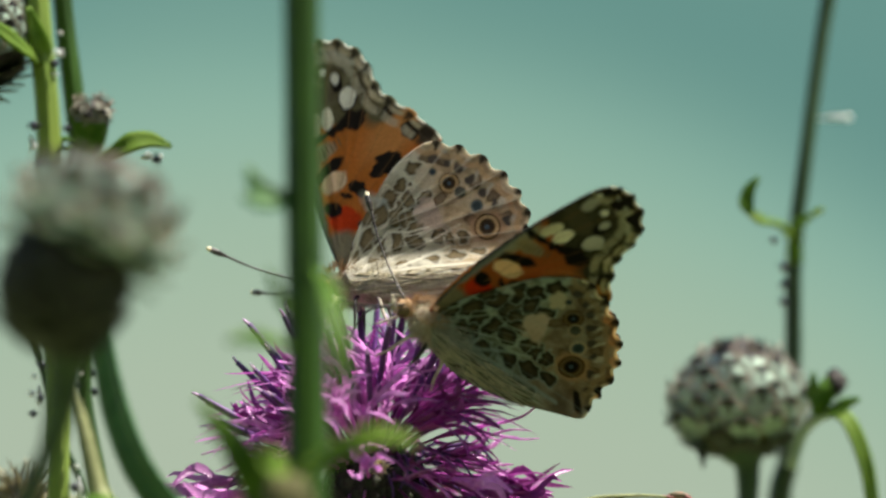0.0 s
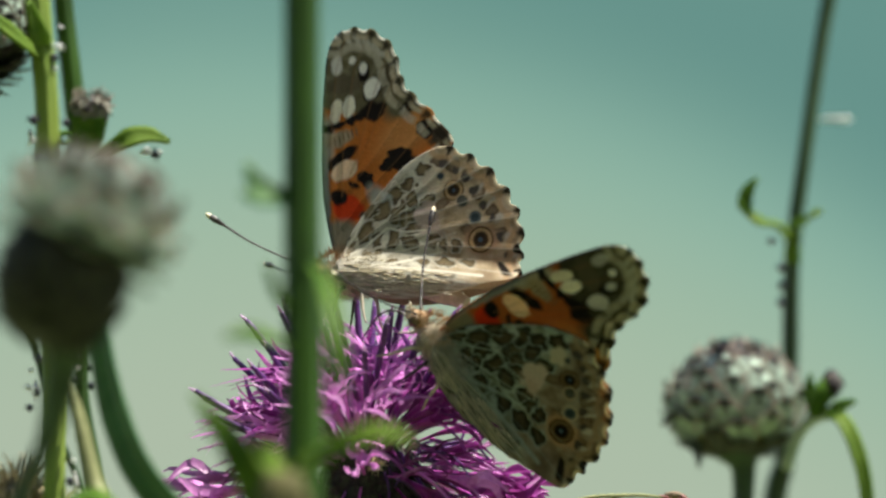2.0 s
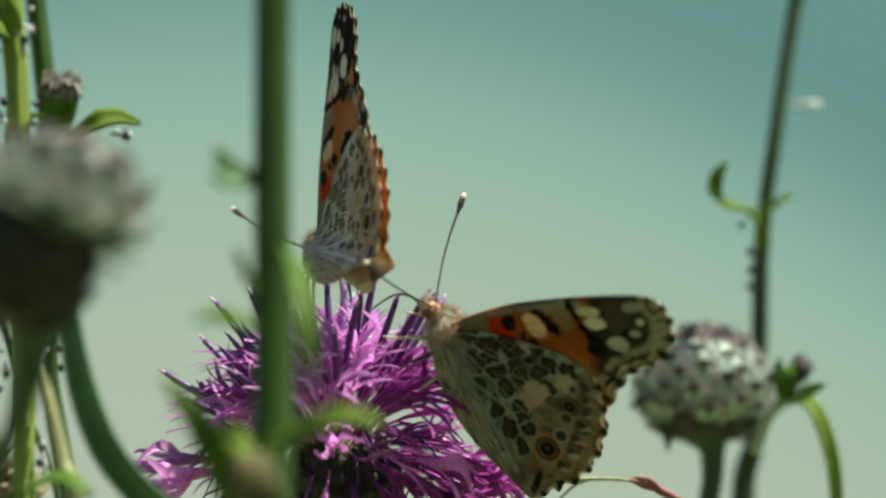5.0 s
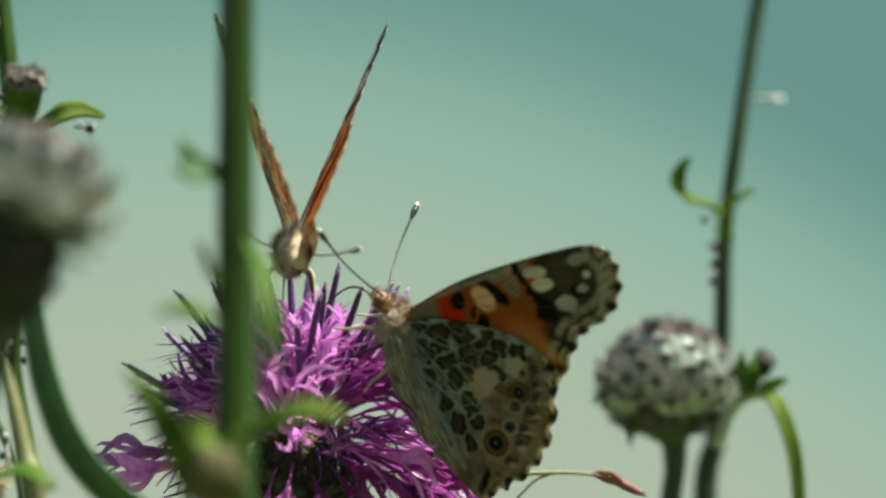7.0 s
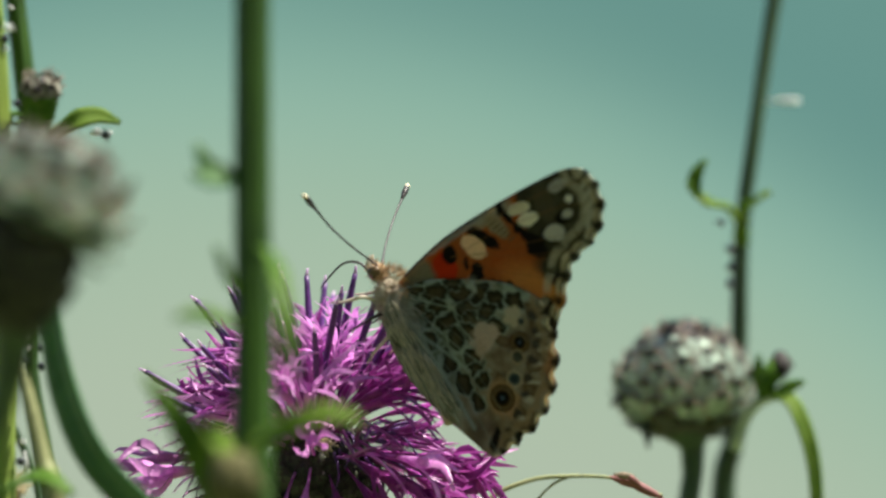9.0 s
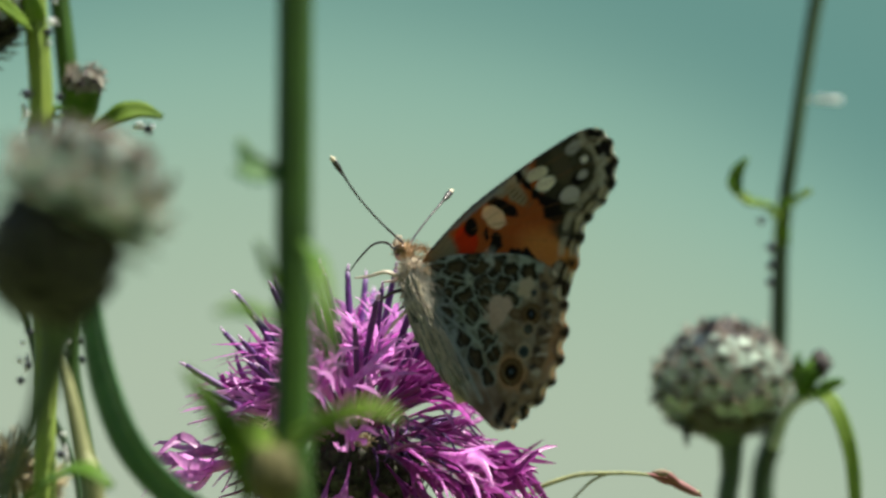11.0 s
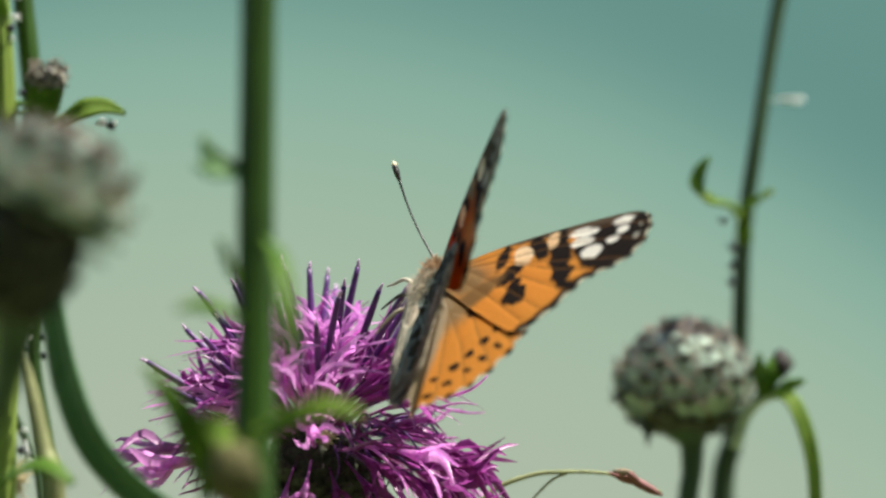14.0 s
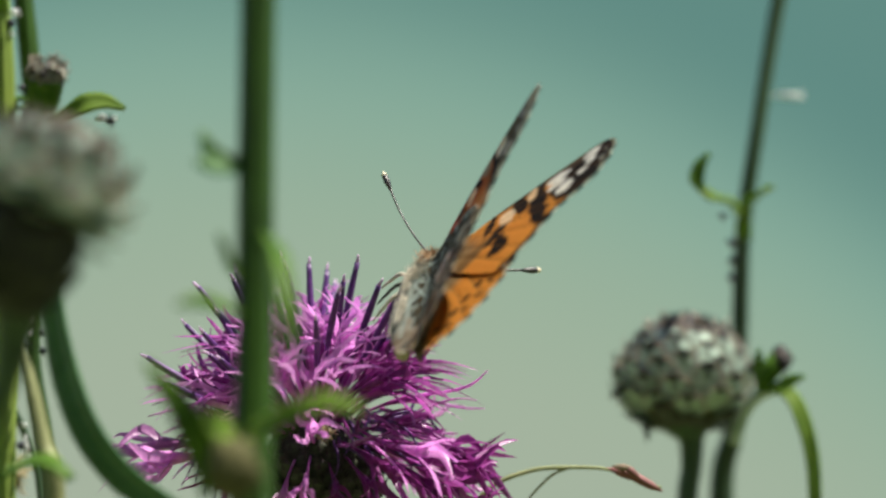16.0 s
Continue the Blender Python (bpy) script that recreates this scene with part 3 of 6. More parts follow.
# stems at the side
stem = thing("knapweed_plant", mm(-56.0, 24.0, 13.4), "knapweed plant with bright yellow-green stem set with aphids", "plant")
bm = bmesh.new()
tube_into(bm, rel(stem, *rooted(mm(-58.2, 24.0, 48.7), mm(-57.3, 24.0, 36.1), mm(-56.3, 24.0, 24.4), mm(-56.0, 24.0, 13.4), mm(-55.4, 24.0, -2.9), mm(-55.1, 24.0, -18.4), mm(-55.1, 24.0, -33.9))), [0.0016, 0.0016, 0.0016, 0.0017, 0.0015, 0.0014, 0.0015, 0.002, 0.002], 30, 60, 7, 0.06)
part("stalk", bm, STEM_YOUNG, stem)
for pts, w in (([mm(-57.1, 23.0, 30.5), mm(-59.1, 19.0, 32.0), mm(-61.1, 16.0, 33.6), mm(-64.8, 14.0, 36.5)], [0.0005, 0.0010, 0.0011, 0.0004]), ([mm(-57.0, 24.0, 30.2), mm(-57.2, 22.0, 32.8), mm(-57.7, 21.0, 35.0), mm(-58.6, 20.0, 38.0)], [0.0012, 0.0015, 0.0012, 0.0004])):
    bm = bmesh.new()
    blade_into(bm, rel(stem, *pts), w, up=(0.2, -1, 0.5))
    part("leaf", bm, LEAF_BRIGHT, stem)

stem = thing("knapweed_plant", mm(-53.2, 28.0, 28.7), "green knapweed plant with small side bud and curled leaf", "plant")
bm = bmesh.new()
tube_into(bm, rel(stem, *rooted(mm(-55.2, 28.0, 49.2), mm(-54.1, 28.0, 36.6), mm(-53.1, 28.0, 27.9), mm(-52.1, 28.0, 17.7), mm(-51.4, 28.0, 5.2), mm(-51.9, 28.0, -13.6), mm(-50.1, 28.0, -26.1), mm(-49.2, 28.0, -34.6))), [0.0013, 0.0013, 0.0014, 0.0014, 0.0012, 0.0010, 0.0012, 0.0014, 0.002, 0.002], 24, 60, 7, 0.06)
part("stalk", bm, STEM, stem)
bm = bmesh.new()
tube_into(bm, rel(stem, mm(-51.8, 27.0, 12.9), mm(-51.2, 25.0, 16.6), mm(-50.5, 23.0, 19.8), mm(-50.2, 22.0, 22.6)), [0.0009, 0.0014, 0.0021, 0.0025], 18, 16, 9, 0.05)
bud_part = part("side_bud", bm, LEAF, stem, "small green side bud with pale woolly tip")
bud_top = rel(stem, mm(-50.1, 22.0, 23.6))[0]
lay_bracts(bud_part, BRACT_S, bud_top, 0.0025, 0.0021, 34, 0.30, 0.97, 9, 1.05, 0.3)
lay_bracts(bud_part, BRACT_K, bud_top, 0.0024, 0.0021, 26, 0.35, 0.97, 19, 0.9, 0.3)
bm = bmesh.new()
wool_rng = random.Random(91)
for i in range(150):
    a, h = wool_rng.uniform(0, 6.283), wool_rng.uniform(-0.2, 0.9)
    d = Vector((math.cos(a) * math.sqrt(1 - h * h), math.sin(a) * math.sqrt(1 - h * h), h))
    p = bud_top + Vector((d.x * 0.0024, d.y * 0.0024, d.z * 0.0020))
    q = p + d * wool_rng.uniform(0.0005, 0.0012) + Vector((0, 0, 0.0003))
    tube_into(bm, [p, (p + q) / 2, q], [0.00007, 0.00006, 0.00003], 4, 2)
part("wool", bm, FRINGE, bud_part, "pale woolly hairs on the bud's tip")
bm = bmesh.new()
blade_into(bm, rel(stem, mm(-50.8, 24.0, 15.6), mm(-47.6, 22.0, 17.2), mm(-44.8, 20.0, 18.8), mm(-42.1, 20.0, 19.3), mm(-39.1, 19.0, 18.4)), [0.0005, 0.0012, 0.0016, 0.0013, 0.0003], up=(0, -1.0, 0.6), fold=0.3)
part("leaf", bm, LEAF_BRIGHT, stem)
bm = bmesh.new()
tube_into(bm, rel(stem, mm(-53.1, 27.0, 19.3), mm(-54.0, 26.0, 18.8), mm(-54.7, 25.0, 19.5), mm(-54.1, 25.0, 20.3), mm(-53.1, 26.0, 20.0)), [0.0003, 0.00035, 0.0004, 0.0004, 0.0003], 8, 16)
part("bud_scale", bm, LEAF, stem)

# broad curved leaf close to the lens
leaf = thing("leafy_plant", mm(-42.1, -45.0, -21.3), "plant with broad curved green leaves, out of focus", "plant")
bm = bmesh.new()
blade_into(bm, rel(leaf, mm(-44.0, -45.0, -5.9), mm(-43.6, -45.0, -12.9), mm(-41.9, -46.0, -20.6), mm(-38.7, -48.0, -28.3), mm(-33.5, -50.0, -34.3), mm(-27.8, -52.0, -37.4)), [0.0010, 0.0017, 0.0022, 0.0023, 0.0021, 0.0010], up=(-0.75, -1, -0.1), fold=0.35)
part("blade", bm, LEAF_GLOSS, leaf)
bm = bmesh.new()
tube_into(bm, rel(leaf, *rooted(mm(-48.1, -40.0, -16.8), mm(-46.6, -41.0, -23.2), mm(-45.1, -42.0, -29.5), mm(-43.6, -43.0, -35.2))), [0.0004, 0.0009, 0.0011, 0.0013, 0.0015, 0.0015], 12, 40)
part("stalk", bm, GRASS_STALK, leaf)
bm = bmesh.new()
blade_into(bm, rel(leaf, mm(-51.7, -46.0, -35.2), mm(-48.7, -50.0, -33.2), mm(-44.2, -54.0, -31.9), mm(-40.7, -56.0, -34.0)), [0.0012, 0.0016, 0.0014, 0.0006], up=(0, -0.7, 1))
part("blade", bm, LEAF, leaf)

# thin stems behind the large head
for pts, rad, mat_, lab in (
        ([mm(-59.4, 26.0, -4.3), mm(-58.4, 26.0, -7.9), mm(-56.7, 26.0, -13.5), mm(-54.7, 26.0, -21.5), mm(-52.2, 26.0, -26.9), mm(-50.6, 26.0, -32.3), mm(-49.6, 26.0, -45.5), mm(-49.0, 26.0, -80.2), mm(-48.6, 28.0, -149.1)], 0.00055, STEM_DARK, "thin dark plant stem with aphids and down"),
        ([mm(-53.5, 30.0, -7.2), mm(-52.4, 30.0, -10.8), mm(-50.6, 30.0, -22.3), mm(-49.3, 30.0, -33.8), mm(-48.5, 30.0, -49.4), mm(-47.8, 30.0, -80.3), mm(-47.5, 32.0, -149.7)], 0.0007, GRASS_STALK, "thin yellowish dry plant stem")):
    thin = thing("thin_stem", pts[1], lab, "plant stem")
    bm = bmesh.new()
    tube_into(bm, rel(thin, *rooted(*pts)), [rad] * (len(pts) + 2), 10, 40)
    part("stalk", bm, mat_, thin)


def withered_head(place, r, n, label, seed, mat_a, mat_b, low=0):
    """A spent flower head: a knob with bristling chaff."""
    head = thing("withered_flower_head", place, label, "seed head", "withered heads")
    bm = bmesh.new()
    ball_into(bm, (0, 0, 0), (r * 0.5, r * 0.5, r * 0.55), 14, 9, 0, 0.3)
    part("core", bm, mat_b, head)
    r_ = random.Random(seed)
    bm = bmesh.new()
    for i in range(n):
        d = Vector((r_.gauss(0, 1), r_.gauss(0, 1), r_.gauss(0.2, 1))).normalized()
        l = r * r_.uniform(0.75, 1.25)
        side = d.orthogonal().normalized() * r * r_.uniform(-0.25, 0.25)
        tube_into(bm, [d * r * 0.4, d * l * 0.75 + side * 0.5, d * l + side], [0.00022, 0.00028, 0.00006], 4, 4)
    part("bristles", bm, mat_a, head)
    stalk = [Vector((0, 0, -r * 0.4)), Vector((-0.001, 0.002, -r * 3)), Vector((-0.002, 0.01, -0.12)), Vector((-0.004, 0.03, -place.z - 0.01))]
    bm = bmesh.new()
    tube_into(bm, stalk, [0.0008, 0.0008, 0.001, 0.0015], 10, 30)
    part("stalk", bm, STEM_DARK, head)
    return head


bud = knapweed_bud(mm(-66.1, 24.0, 35.0), 0.0066, 0.0082, (0, 4, 0), "swollen grey-green knapweed bud with bristling dark lower bracts", 21, 110, scale=1.15)
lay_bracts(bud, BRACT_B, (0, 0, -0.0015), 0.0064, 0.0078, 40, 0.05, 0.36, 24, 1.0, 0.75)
inv = (Matrix.Translation(bud.location) @ Euler(bud.rotation_euler).to_matrix().to_4x4()).inverted()
bm = bmesh.new()
tube_into(bm, [inv @ p for p in rooted(mm(-65.0, 24.0, 27.2), mm(-65.1, 24.0, 23.3), mm(-65.3, 24.0, 14.8), mm(-67.1, 24.0, -6.1), mm(-68.6, 24.0, -29.3))], [0.0022, 0.0013, 0.0011, 0.0011, 0.0012, 0.0018, 0.002], 20, 50, 8, 0.06)
part("stalk", bm, STEM_DARK, bud)
withered_head(mm(-60.4, 30.0, -29.9), 0.0056, 170, "pale dry knapweed seed head with bristling chaff", 23, CHAFF, DRY)
withered_head(mm(-56.0, 34.0, -31.5), 0.0036, 90, "pale dry knapweed seed head with bristling chaff", 29, CHAFF, DRY)

# aphids and other specks of life on the stems
aphid = thing("aphid", mm(-58.0, 22.0, 21.8), "tiny dark aphid on a green stem", "insect", "aphids on the stems")
bm = bmesh.new()
ball_into(bm, (0, 0, 0), (0.00055, 0.00045, 0.0007), 10, 7)
part("abdomen", bm, APHID, aphid)
for k in range(6):
    s, z = (-1, 1)[k % 2], (-0.0003, 0, 0.0003)[k // 2]
    bm = bmesh.new()
    tube_into(bm, [Vector((0, 0, z)), Vector((s * 0.0007, -0.0003, z + 0.0002)), Vector((s * 0.0010, 0.0002, z - 0.0002))], [0.00006, 0.00005, 0.00003], 4, 5)
    part("leg", bm, APHID, aphid)
for p, s, a in ((mm(-57.1, 22.0, 16.4), 1.0, 30), (mm(-41.1, 20.0, 16.8), 1.0, 80), (mm(-57.1, 22.0, -11.1), 1.0, 10), (mm(-57.3, 22.0, -15.6), 0.8, -20), (mm(-50.1, 22.0, -12.2), 0.9, 50), (mm(-49.9, 22.0, -14.8), 0.9, 0), (mm(-52.9, 26.0, -13.7), 0.8, 20), (mm(45.0, 50.0, 6.8), 0.8, 0), (mm(46.5, 52.0, 3.1), 1.0, 20), (mm(46.6, 52.0, 0.6), 1.0, -30), (mm(46.3, 52.0, -1.9), 0.9, 60), (mm(-55.2, 23.0, 30.5), 0.9, 0), (mm(-53.8, 26.0, 21.8), 0.8, 0), (mm(-58.5, 23.0, -17.7), 0.8, 0), (mm(-52.9, 23.0, -27.8), 0.9, 0)):
    copy_thing(aphid, Matrix.Translation(p) @ pose(0, 0, 0, 0, a, 0)).scale = (s, s, s)


skin = thing("aphid", mm(-54.6, 22.0, 31.8), "tiny pale cast aphid skin on a green stem", "insect", "cast aphid skins")
bm = bmesh.new()
ball_into(bm, (0, 0, 0), (0.00045, 0.0004, 0.0006), 9, 6, 0, 0.2)
part("abdomen", bm, DOWN, skin)
for k in range(4):
    s, z = (-1, 1)[k % 2], (-0.0003, 0.0003)[k // 2]
    bm = bmesh.new()
    tube_into(bm, [Vector((0, 0, z)), Vector((s * 0.0006, -0.0003, z + 0.0003)), Vector((s * 0.0009, 0.0002, z - 0.0003))], [0.00008, 0.00007, 0.00004], 4, 4)
    part("leg", bm, DOWN, skin)
for p, s, a in ((mm(-54.3, 22.0, 34.6), 0.7, 20), (mm(-55.0, 22.0, 28.9), 0.8, -30), (mm(-58.0, 22.0, 19.0), 0.9, 10), (mm(-58.4, 22.0, 16.2), 0.6, 60), (mm(-52.4, 24.0, -10.4), 0.8, 15), (mm(-52.2, 24.0, -12.2), 0.7, -40), (mm(-58.2, 22.0, -12.6), 0.8, 0), (mm(-58.6, 22.0, -15.0), 1.0, 35), (mm(-52.6, 24.0, -25.0), 0.8, 0), (mm(-51.8, 24.0, -29.4), 0.9, 45), (mm(-42.2, 18.0, 17.3), 0.8, 0), (mm(-40.4, 18.0, 17.0), 0.7, 70)):
    copy_thing(skin, Matrix.Translation(p) @ pose(0, 0, 0, 0, a, 0)).scale = (s * 0.75,) * 3


def down_tuft(place, way, label):
    """A few white plant hairs caught on a stem."""
    tuft = thing("plant_down", place, label, "down", "caught plant down")
    bm = bmesh.new()
    r_ = random.Random(5)
    for i in range(26):
        a = Vector((0, 0, 0)) + Vector(way) * r_.uniform(0, 0.25)
        b = Vector(way) * r_.uniform(0.6, 1.15) + Vector((r_.uniform(-1, 1), r_.uniform(-1, 1), r_.uniform(-1, 1))) * 0.00045
        tube_into(bm, [a, (a + b) / 2 + Vector((0, 0, 0.0001)), b], [0.00010, 0.00012, 0.00005], 4, 4)
    part("hairs", bm, DOWN, tuft)


down_tuft(mm(52.8, 66.0, 25.7), (0.0046, 0, 0.0001), "white plant down caught on the thin stem")
down_tuft(mm(-58.6, 23.0, 20.8), (0.0003, 0, -0.0022), "white plant down caught on the stem with aphids")
down_tuft(mm(-43.4, 20.0, 16.9), (0.0016, 0, 0.0002), "white plant down hanging under the curled leaf")
down_tuft(mm(-52.3, 23.0, -26.2), (0.0002, 0, -0.0035), "white plant down caught on the stem with aphids")
down_tuft(mm(-57.7, 23.0, -13.8), (0.0002, 0, -0.0025), "white plant down caught on the stem with aphids")

# grass spike
grass = thing("grass_spike", mm(21.0, 12.0, -30.3), "thin arching grass stalk with reddish spikelets", "grass")
bm = bmesh.new()
tube_into(bm, rel(grass, *([mm(34.5, 12.0, -32.9), mm(27.8, 12.0, -30.6), mm(21.4, 12.0, -30.3), mm(16.4, 12.0, -30.9), mm(11.1, 12.0, -33.4), mm(8.1, 12.0, -38.7), mm(5.8, 12.0, -49.3), mm(5.0, 14.0, -117.2), mm(4.9, 16.0, -337.5), mm(4.7, 18.0, -718.3)])), [0.00018, 0.00022, 0.00028, 0.0003, 0.00035, 0.0004, 0.0005, 0.0006, 0.0007, 0.0008], 8, 90)
part("stalk", bm, GRASS_STALK, grass)
bm = bmesh.new()
tube_into(bm, rel(grass, mm(22.1, 12.0, -30.3), mm(19.8, 12.0, -31.3), mm(17.6, 12.0, -33.4), mm(16.4, 12.0, -34.9)), [0.0002, 0.0002, 0.00018, 0.00015], 6, 14)
part("branch", bm, GRASS_STALK, grass)
for k, (a, b, w) in enumerate(((mm(27.1, 12.0, -30.3), mm(32.8, 12.0, -32.0), 0.0007), (mm(27.8, 11.0, -30.1), mm(30.8, 11.0, -30.4), 0.0005), (mm(29.0, 12.0, -30.5), mm(34.7, 12.0, -33.4), 0.0007), (mm(29.3, 11.0, -29.8), mm(31.6, 11.0, -31.7), 0.0005))):
    bm = bmesh.new()
    pa, pb = rel(grass, a, b)
    tube_into(bm, [pa, pa.lerp(pb, 0.4), pa.lerp(pb, 0.75), pb], [0.0001, w, w * 0.8, 0.00008], 8, 10)
    part("spikelet", bm, GRASS_RED if k != 1 else DRY, grass)

# ---- the open flower ----
flower = thing("knapweed_flower", mm(-12.2, 4.0, -26.0), "open magenta knapweed flower with dark styles over a blackish bract cup", "flower")
flower.rotation_euler = (radians(4), radians(-10), 0)
inv = (Matrix.Translation(flower.location) @ Euler(flower.rotation_euler).to_matrix().to_4x4()).inverted()
bm = bmesh.new()
ball_into(bm, (0, 0, -0.0062), (0.0074, 0.0074, 0.0078), 22, 14)
cup = part("cup", bm, BRACT_DEEP, flower)
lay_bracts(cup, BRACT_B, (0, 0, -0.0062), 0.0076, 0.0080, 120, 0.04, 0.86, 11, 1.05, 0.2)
bm = bmesh.new()
tube_into(bm, [inv @ p for p in rooted(mm(-10.2, 4.0, -34.3), mm(-10.2, 5.0, -38.8), mm(-10.5, 6.0, -49.3))], [0.0028, 0.0017, 0.0017, 0.002, 0.0024], 16, 40, 8, 0.05)
part("stalk", bm, STEM, flower)


def floret_mesh(name, length, tube, lobe_w, spread, curl, seed, mats, hook=0.0):
    """One floret: a slender tube that widens and splits into five narrow lobes. It grows along z and leans to +x."""
    r_ = random.Random(seed)
    bm = bmesh.new()
    tl = length * tube
    bend = lambda z: Vector((curl * (z / length) ** 2 * length, 0, z))
    n, seg = 6, 6
    rings = []
    for i in range(n + 1):
        t = i / n
        r = 0.00030 + 0.00075 * max(0, (t - 0.62) / 0.38) ** 1.5
        c = bend(t * tl)
        rings.append([bm.verts.new(c + Vector((r * math.cos(6.283 * k / seg), r * math.sin(6.283 * k / seg), 0))) for k in range(seg)])
    for a, b in zip(rings, rings[1:]):
        for k in range(seg):
            bm.faces.new((a[k], a[(k + 1) % seg], b[(k + 1) % seg], b[k])).smooth = True
    for j in range(5):
        a = 6.283 * j / 5 + r_.uniform(-0.25, 0.25)
        out, side = Vector((math.cos(a), math.sin(a), 0)), Vector((-math.sin(a), math.cos(a), 0))
        ll = (length - tl) * r_.uniform(0.8, 1.15)
        sp = spread * r_.uniform(0.6, 1.4)
        tw = r_.uniform(-0.9, 0.9)
        kink = r_.uniform(-1.6, 2.8)
        rows = []
        m = 6
        for i in range(m + 1):
            t = i / m
            w = lobe_w * (0.85 + 0.5 * t) * (1 - t ** 3) + 0.00004
            z = tl + ll * t * (1 - 0.25 * sp * t)
            c = bend(z) + out * (0.0009 + ll * sp * (t ** 1.3 - 0.35 * kink * t ** 4)) + side * ll * (tw * 0.35 * t * t + 0.10 * kink * math.sin(t * 5)) - Vector((0, 0, hook * ll * t * t))
            rows.append([bm.verts.new(c - side * w), bm.verts.new(c - out * w * 0.45), bm.verts.new(c + side * w)])
        for p, q in zip(rows, rows[1:]):
            for k in range(2):
                f = bm.faces.new((p[k], p[k + 1], q[k + 1], q[k]))
                f.smooth = True
    return mesh_of(name, bm, *mats)


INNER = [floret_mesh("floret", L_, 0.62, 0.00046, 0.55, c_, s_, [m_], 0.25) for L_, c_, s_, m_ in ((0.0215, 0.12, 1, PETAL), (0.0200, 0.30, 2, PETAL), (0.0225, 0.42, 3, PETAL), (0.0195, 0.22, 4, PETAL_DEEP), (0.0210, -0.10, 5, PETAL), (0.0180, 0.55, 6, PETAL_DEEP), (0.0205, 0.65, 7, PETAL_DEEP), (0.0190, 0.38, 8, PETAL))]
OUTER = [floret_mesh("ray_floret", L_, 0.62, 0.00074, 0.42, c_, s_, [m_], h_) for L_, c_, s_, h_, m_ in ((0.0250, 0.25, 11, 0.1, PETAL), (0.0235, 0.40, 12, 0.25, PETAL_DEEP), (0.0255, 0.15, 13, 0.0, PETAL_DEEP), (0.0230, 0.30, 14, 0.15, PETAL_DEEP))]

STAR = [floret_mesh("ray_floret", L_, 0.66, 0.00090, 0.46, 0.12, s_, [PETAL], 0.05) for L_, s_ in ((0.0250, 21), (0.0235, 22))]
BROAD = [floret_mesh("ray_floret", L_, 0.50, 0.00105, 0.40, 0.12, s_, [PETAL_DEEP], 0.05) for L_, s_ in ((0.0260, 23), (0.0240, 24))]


def style_mesh(name, length, lean):
    bm = bmesh.new()
    tube_into(bm, [Vector((0, 0, 0.010)), Vector((lean * 0.2, 0, length * 0.55)), Vector((lean * 0.6, 0, length * 0.8)), Vector((lean, 0, length))], [0.0002, 0.00038, 0.00052, 0.00036], 7, 12)
    tube_into(bm, [Vector((lean, 0, length)), Vector((lean * 1.08, 0.0001, length + 0.0006)), Vector((lean * 1.15, 0.0002, length + 0.0011))], [0.00026, 0.00020, 0.00010], 6, 3, mat=1)
    return mesh_of(name, bm, STYLE, STYLE_TIP)


STYLES = [style_mesh("style", 0.0235, 0.0012), style_mesh("style", 0.0225, -0.0010), style_mesh("style", 0.0240, 0.0022), style_mesh("style", 0.0212, 0.0004)]


def plant(mesh, name, parent, polar, azim, base, scale, roll):
    d = Vector((math.sin(polar) * math.cos(azim), math.sin(polar) * math.sin(azim), math.cos(polar)))
    x = Vector((0, 0, -1)) - d * -d.z                                # the curl leans down
    x = x.normalized() if x.length > 0.05 else Vector((1, 0, 0))
    q = Matrix((x, d.cross(x), d)).transposed().to_4x4()
    ob = new(name, mesh)
    ob.parent = parent
    ob.matrix_local = Matrix.Translation(base) @ q @ pose(0, 0, 0, 0, 0, roll) @ Matrix.Scale(scale, 4)
    return ob


r_ = random.Random(31)
N = 200
for i in range(N):
    f = (i + 0.5) / N
    polar = radians(4 + 84 * f ** 0.62) + r_.uniform(-0.07, 0.07) * (1 + 2.5 * f)
    az = i * 2.39996 + r_.uniform(-0.12, 0.12) * (1 + 2 * f)
    front = max(0.0, -math.sin(az))
    if polar > radians(86 - 36 * front) and r_.random() < 0.96:
        continue
    if polar > radians(62) and math.cos(az) < -0.3:
        continue
    if polar > radians(50) and math.cos(az) > 0.25 and i % 5:
        continue
    base = Vector((math.cos(az), math.sin(az), 0)) * 0.0045 * math.sqrt(f) + Vector((0, 0, 0.0012 - 0.003 * f))
    # lower florets on the right get deep purple, shade put into their colour
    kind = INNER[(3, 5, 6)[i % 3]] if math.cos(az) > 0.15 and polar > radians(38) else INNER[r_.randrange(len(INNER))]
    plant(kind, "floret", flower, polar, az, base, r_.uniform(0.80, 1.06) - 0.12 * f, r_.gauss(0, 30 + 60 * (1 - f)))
    if i % 3 == 0 and polar < radians(62):
        plant(STYLES[r_.randrange(4)], "style", flower, polar * r_.uniform(0.9, 1.06), az, base, r_.uniform(0.92, 1.06) - (0.12 if math.cos(az) < -0.2 and polar > radians(34) else 0), r_.uniform(0, 360))
# pale dry tuft that hangs on the front of the cup
bm = bmesh.new()
tuft_at = inv @ mm(-10.6, -4.6, -26.4)
ball_into(bm, tuft_at, (0.0007, 0.0006, 0.0009), 10, 7, 0, 0.4)
tuft_rng = random.Random(77)
for i in range(60):
    d = Vector((tuft_rng.gauss(0, 1), tuft_rng.gauss(-0.4, 1), tuft_rng.gauss(0, 1))).normalized()
    tube_into(bm, [tuft_at + d * 0.0005, tuft_at + d * 0.0010, tuft_at + d * tuft_rng.uniform(0.0013, 0.0019)], [0.00012, 0.0001, 0.00004], 4, 2)
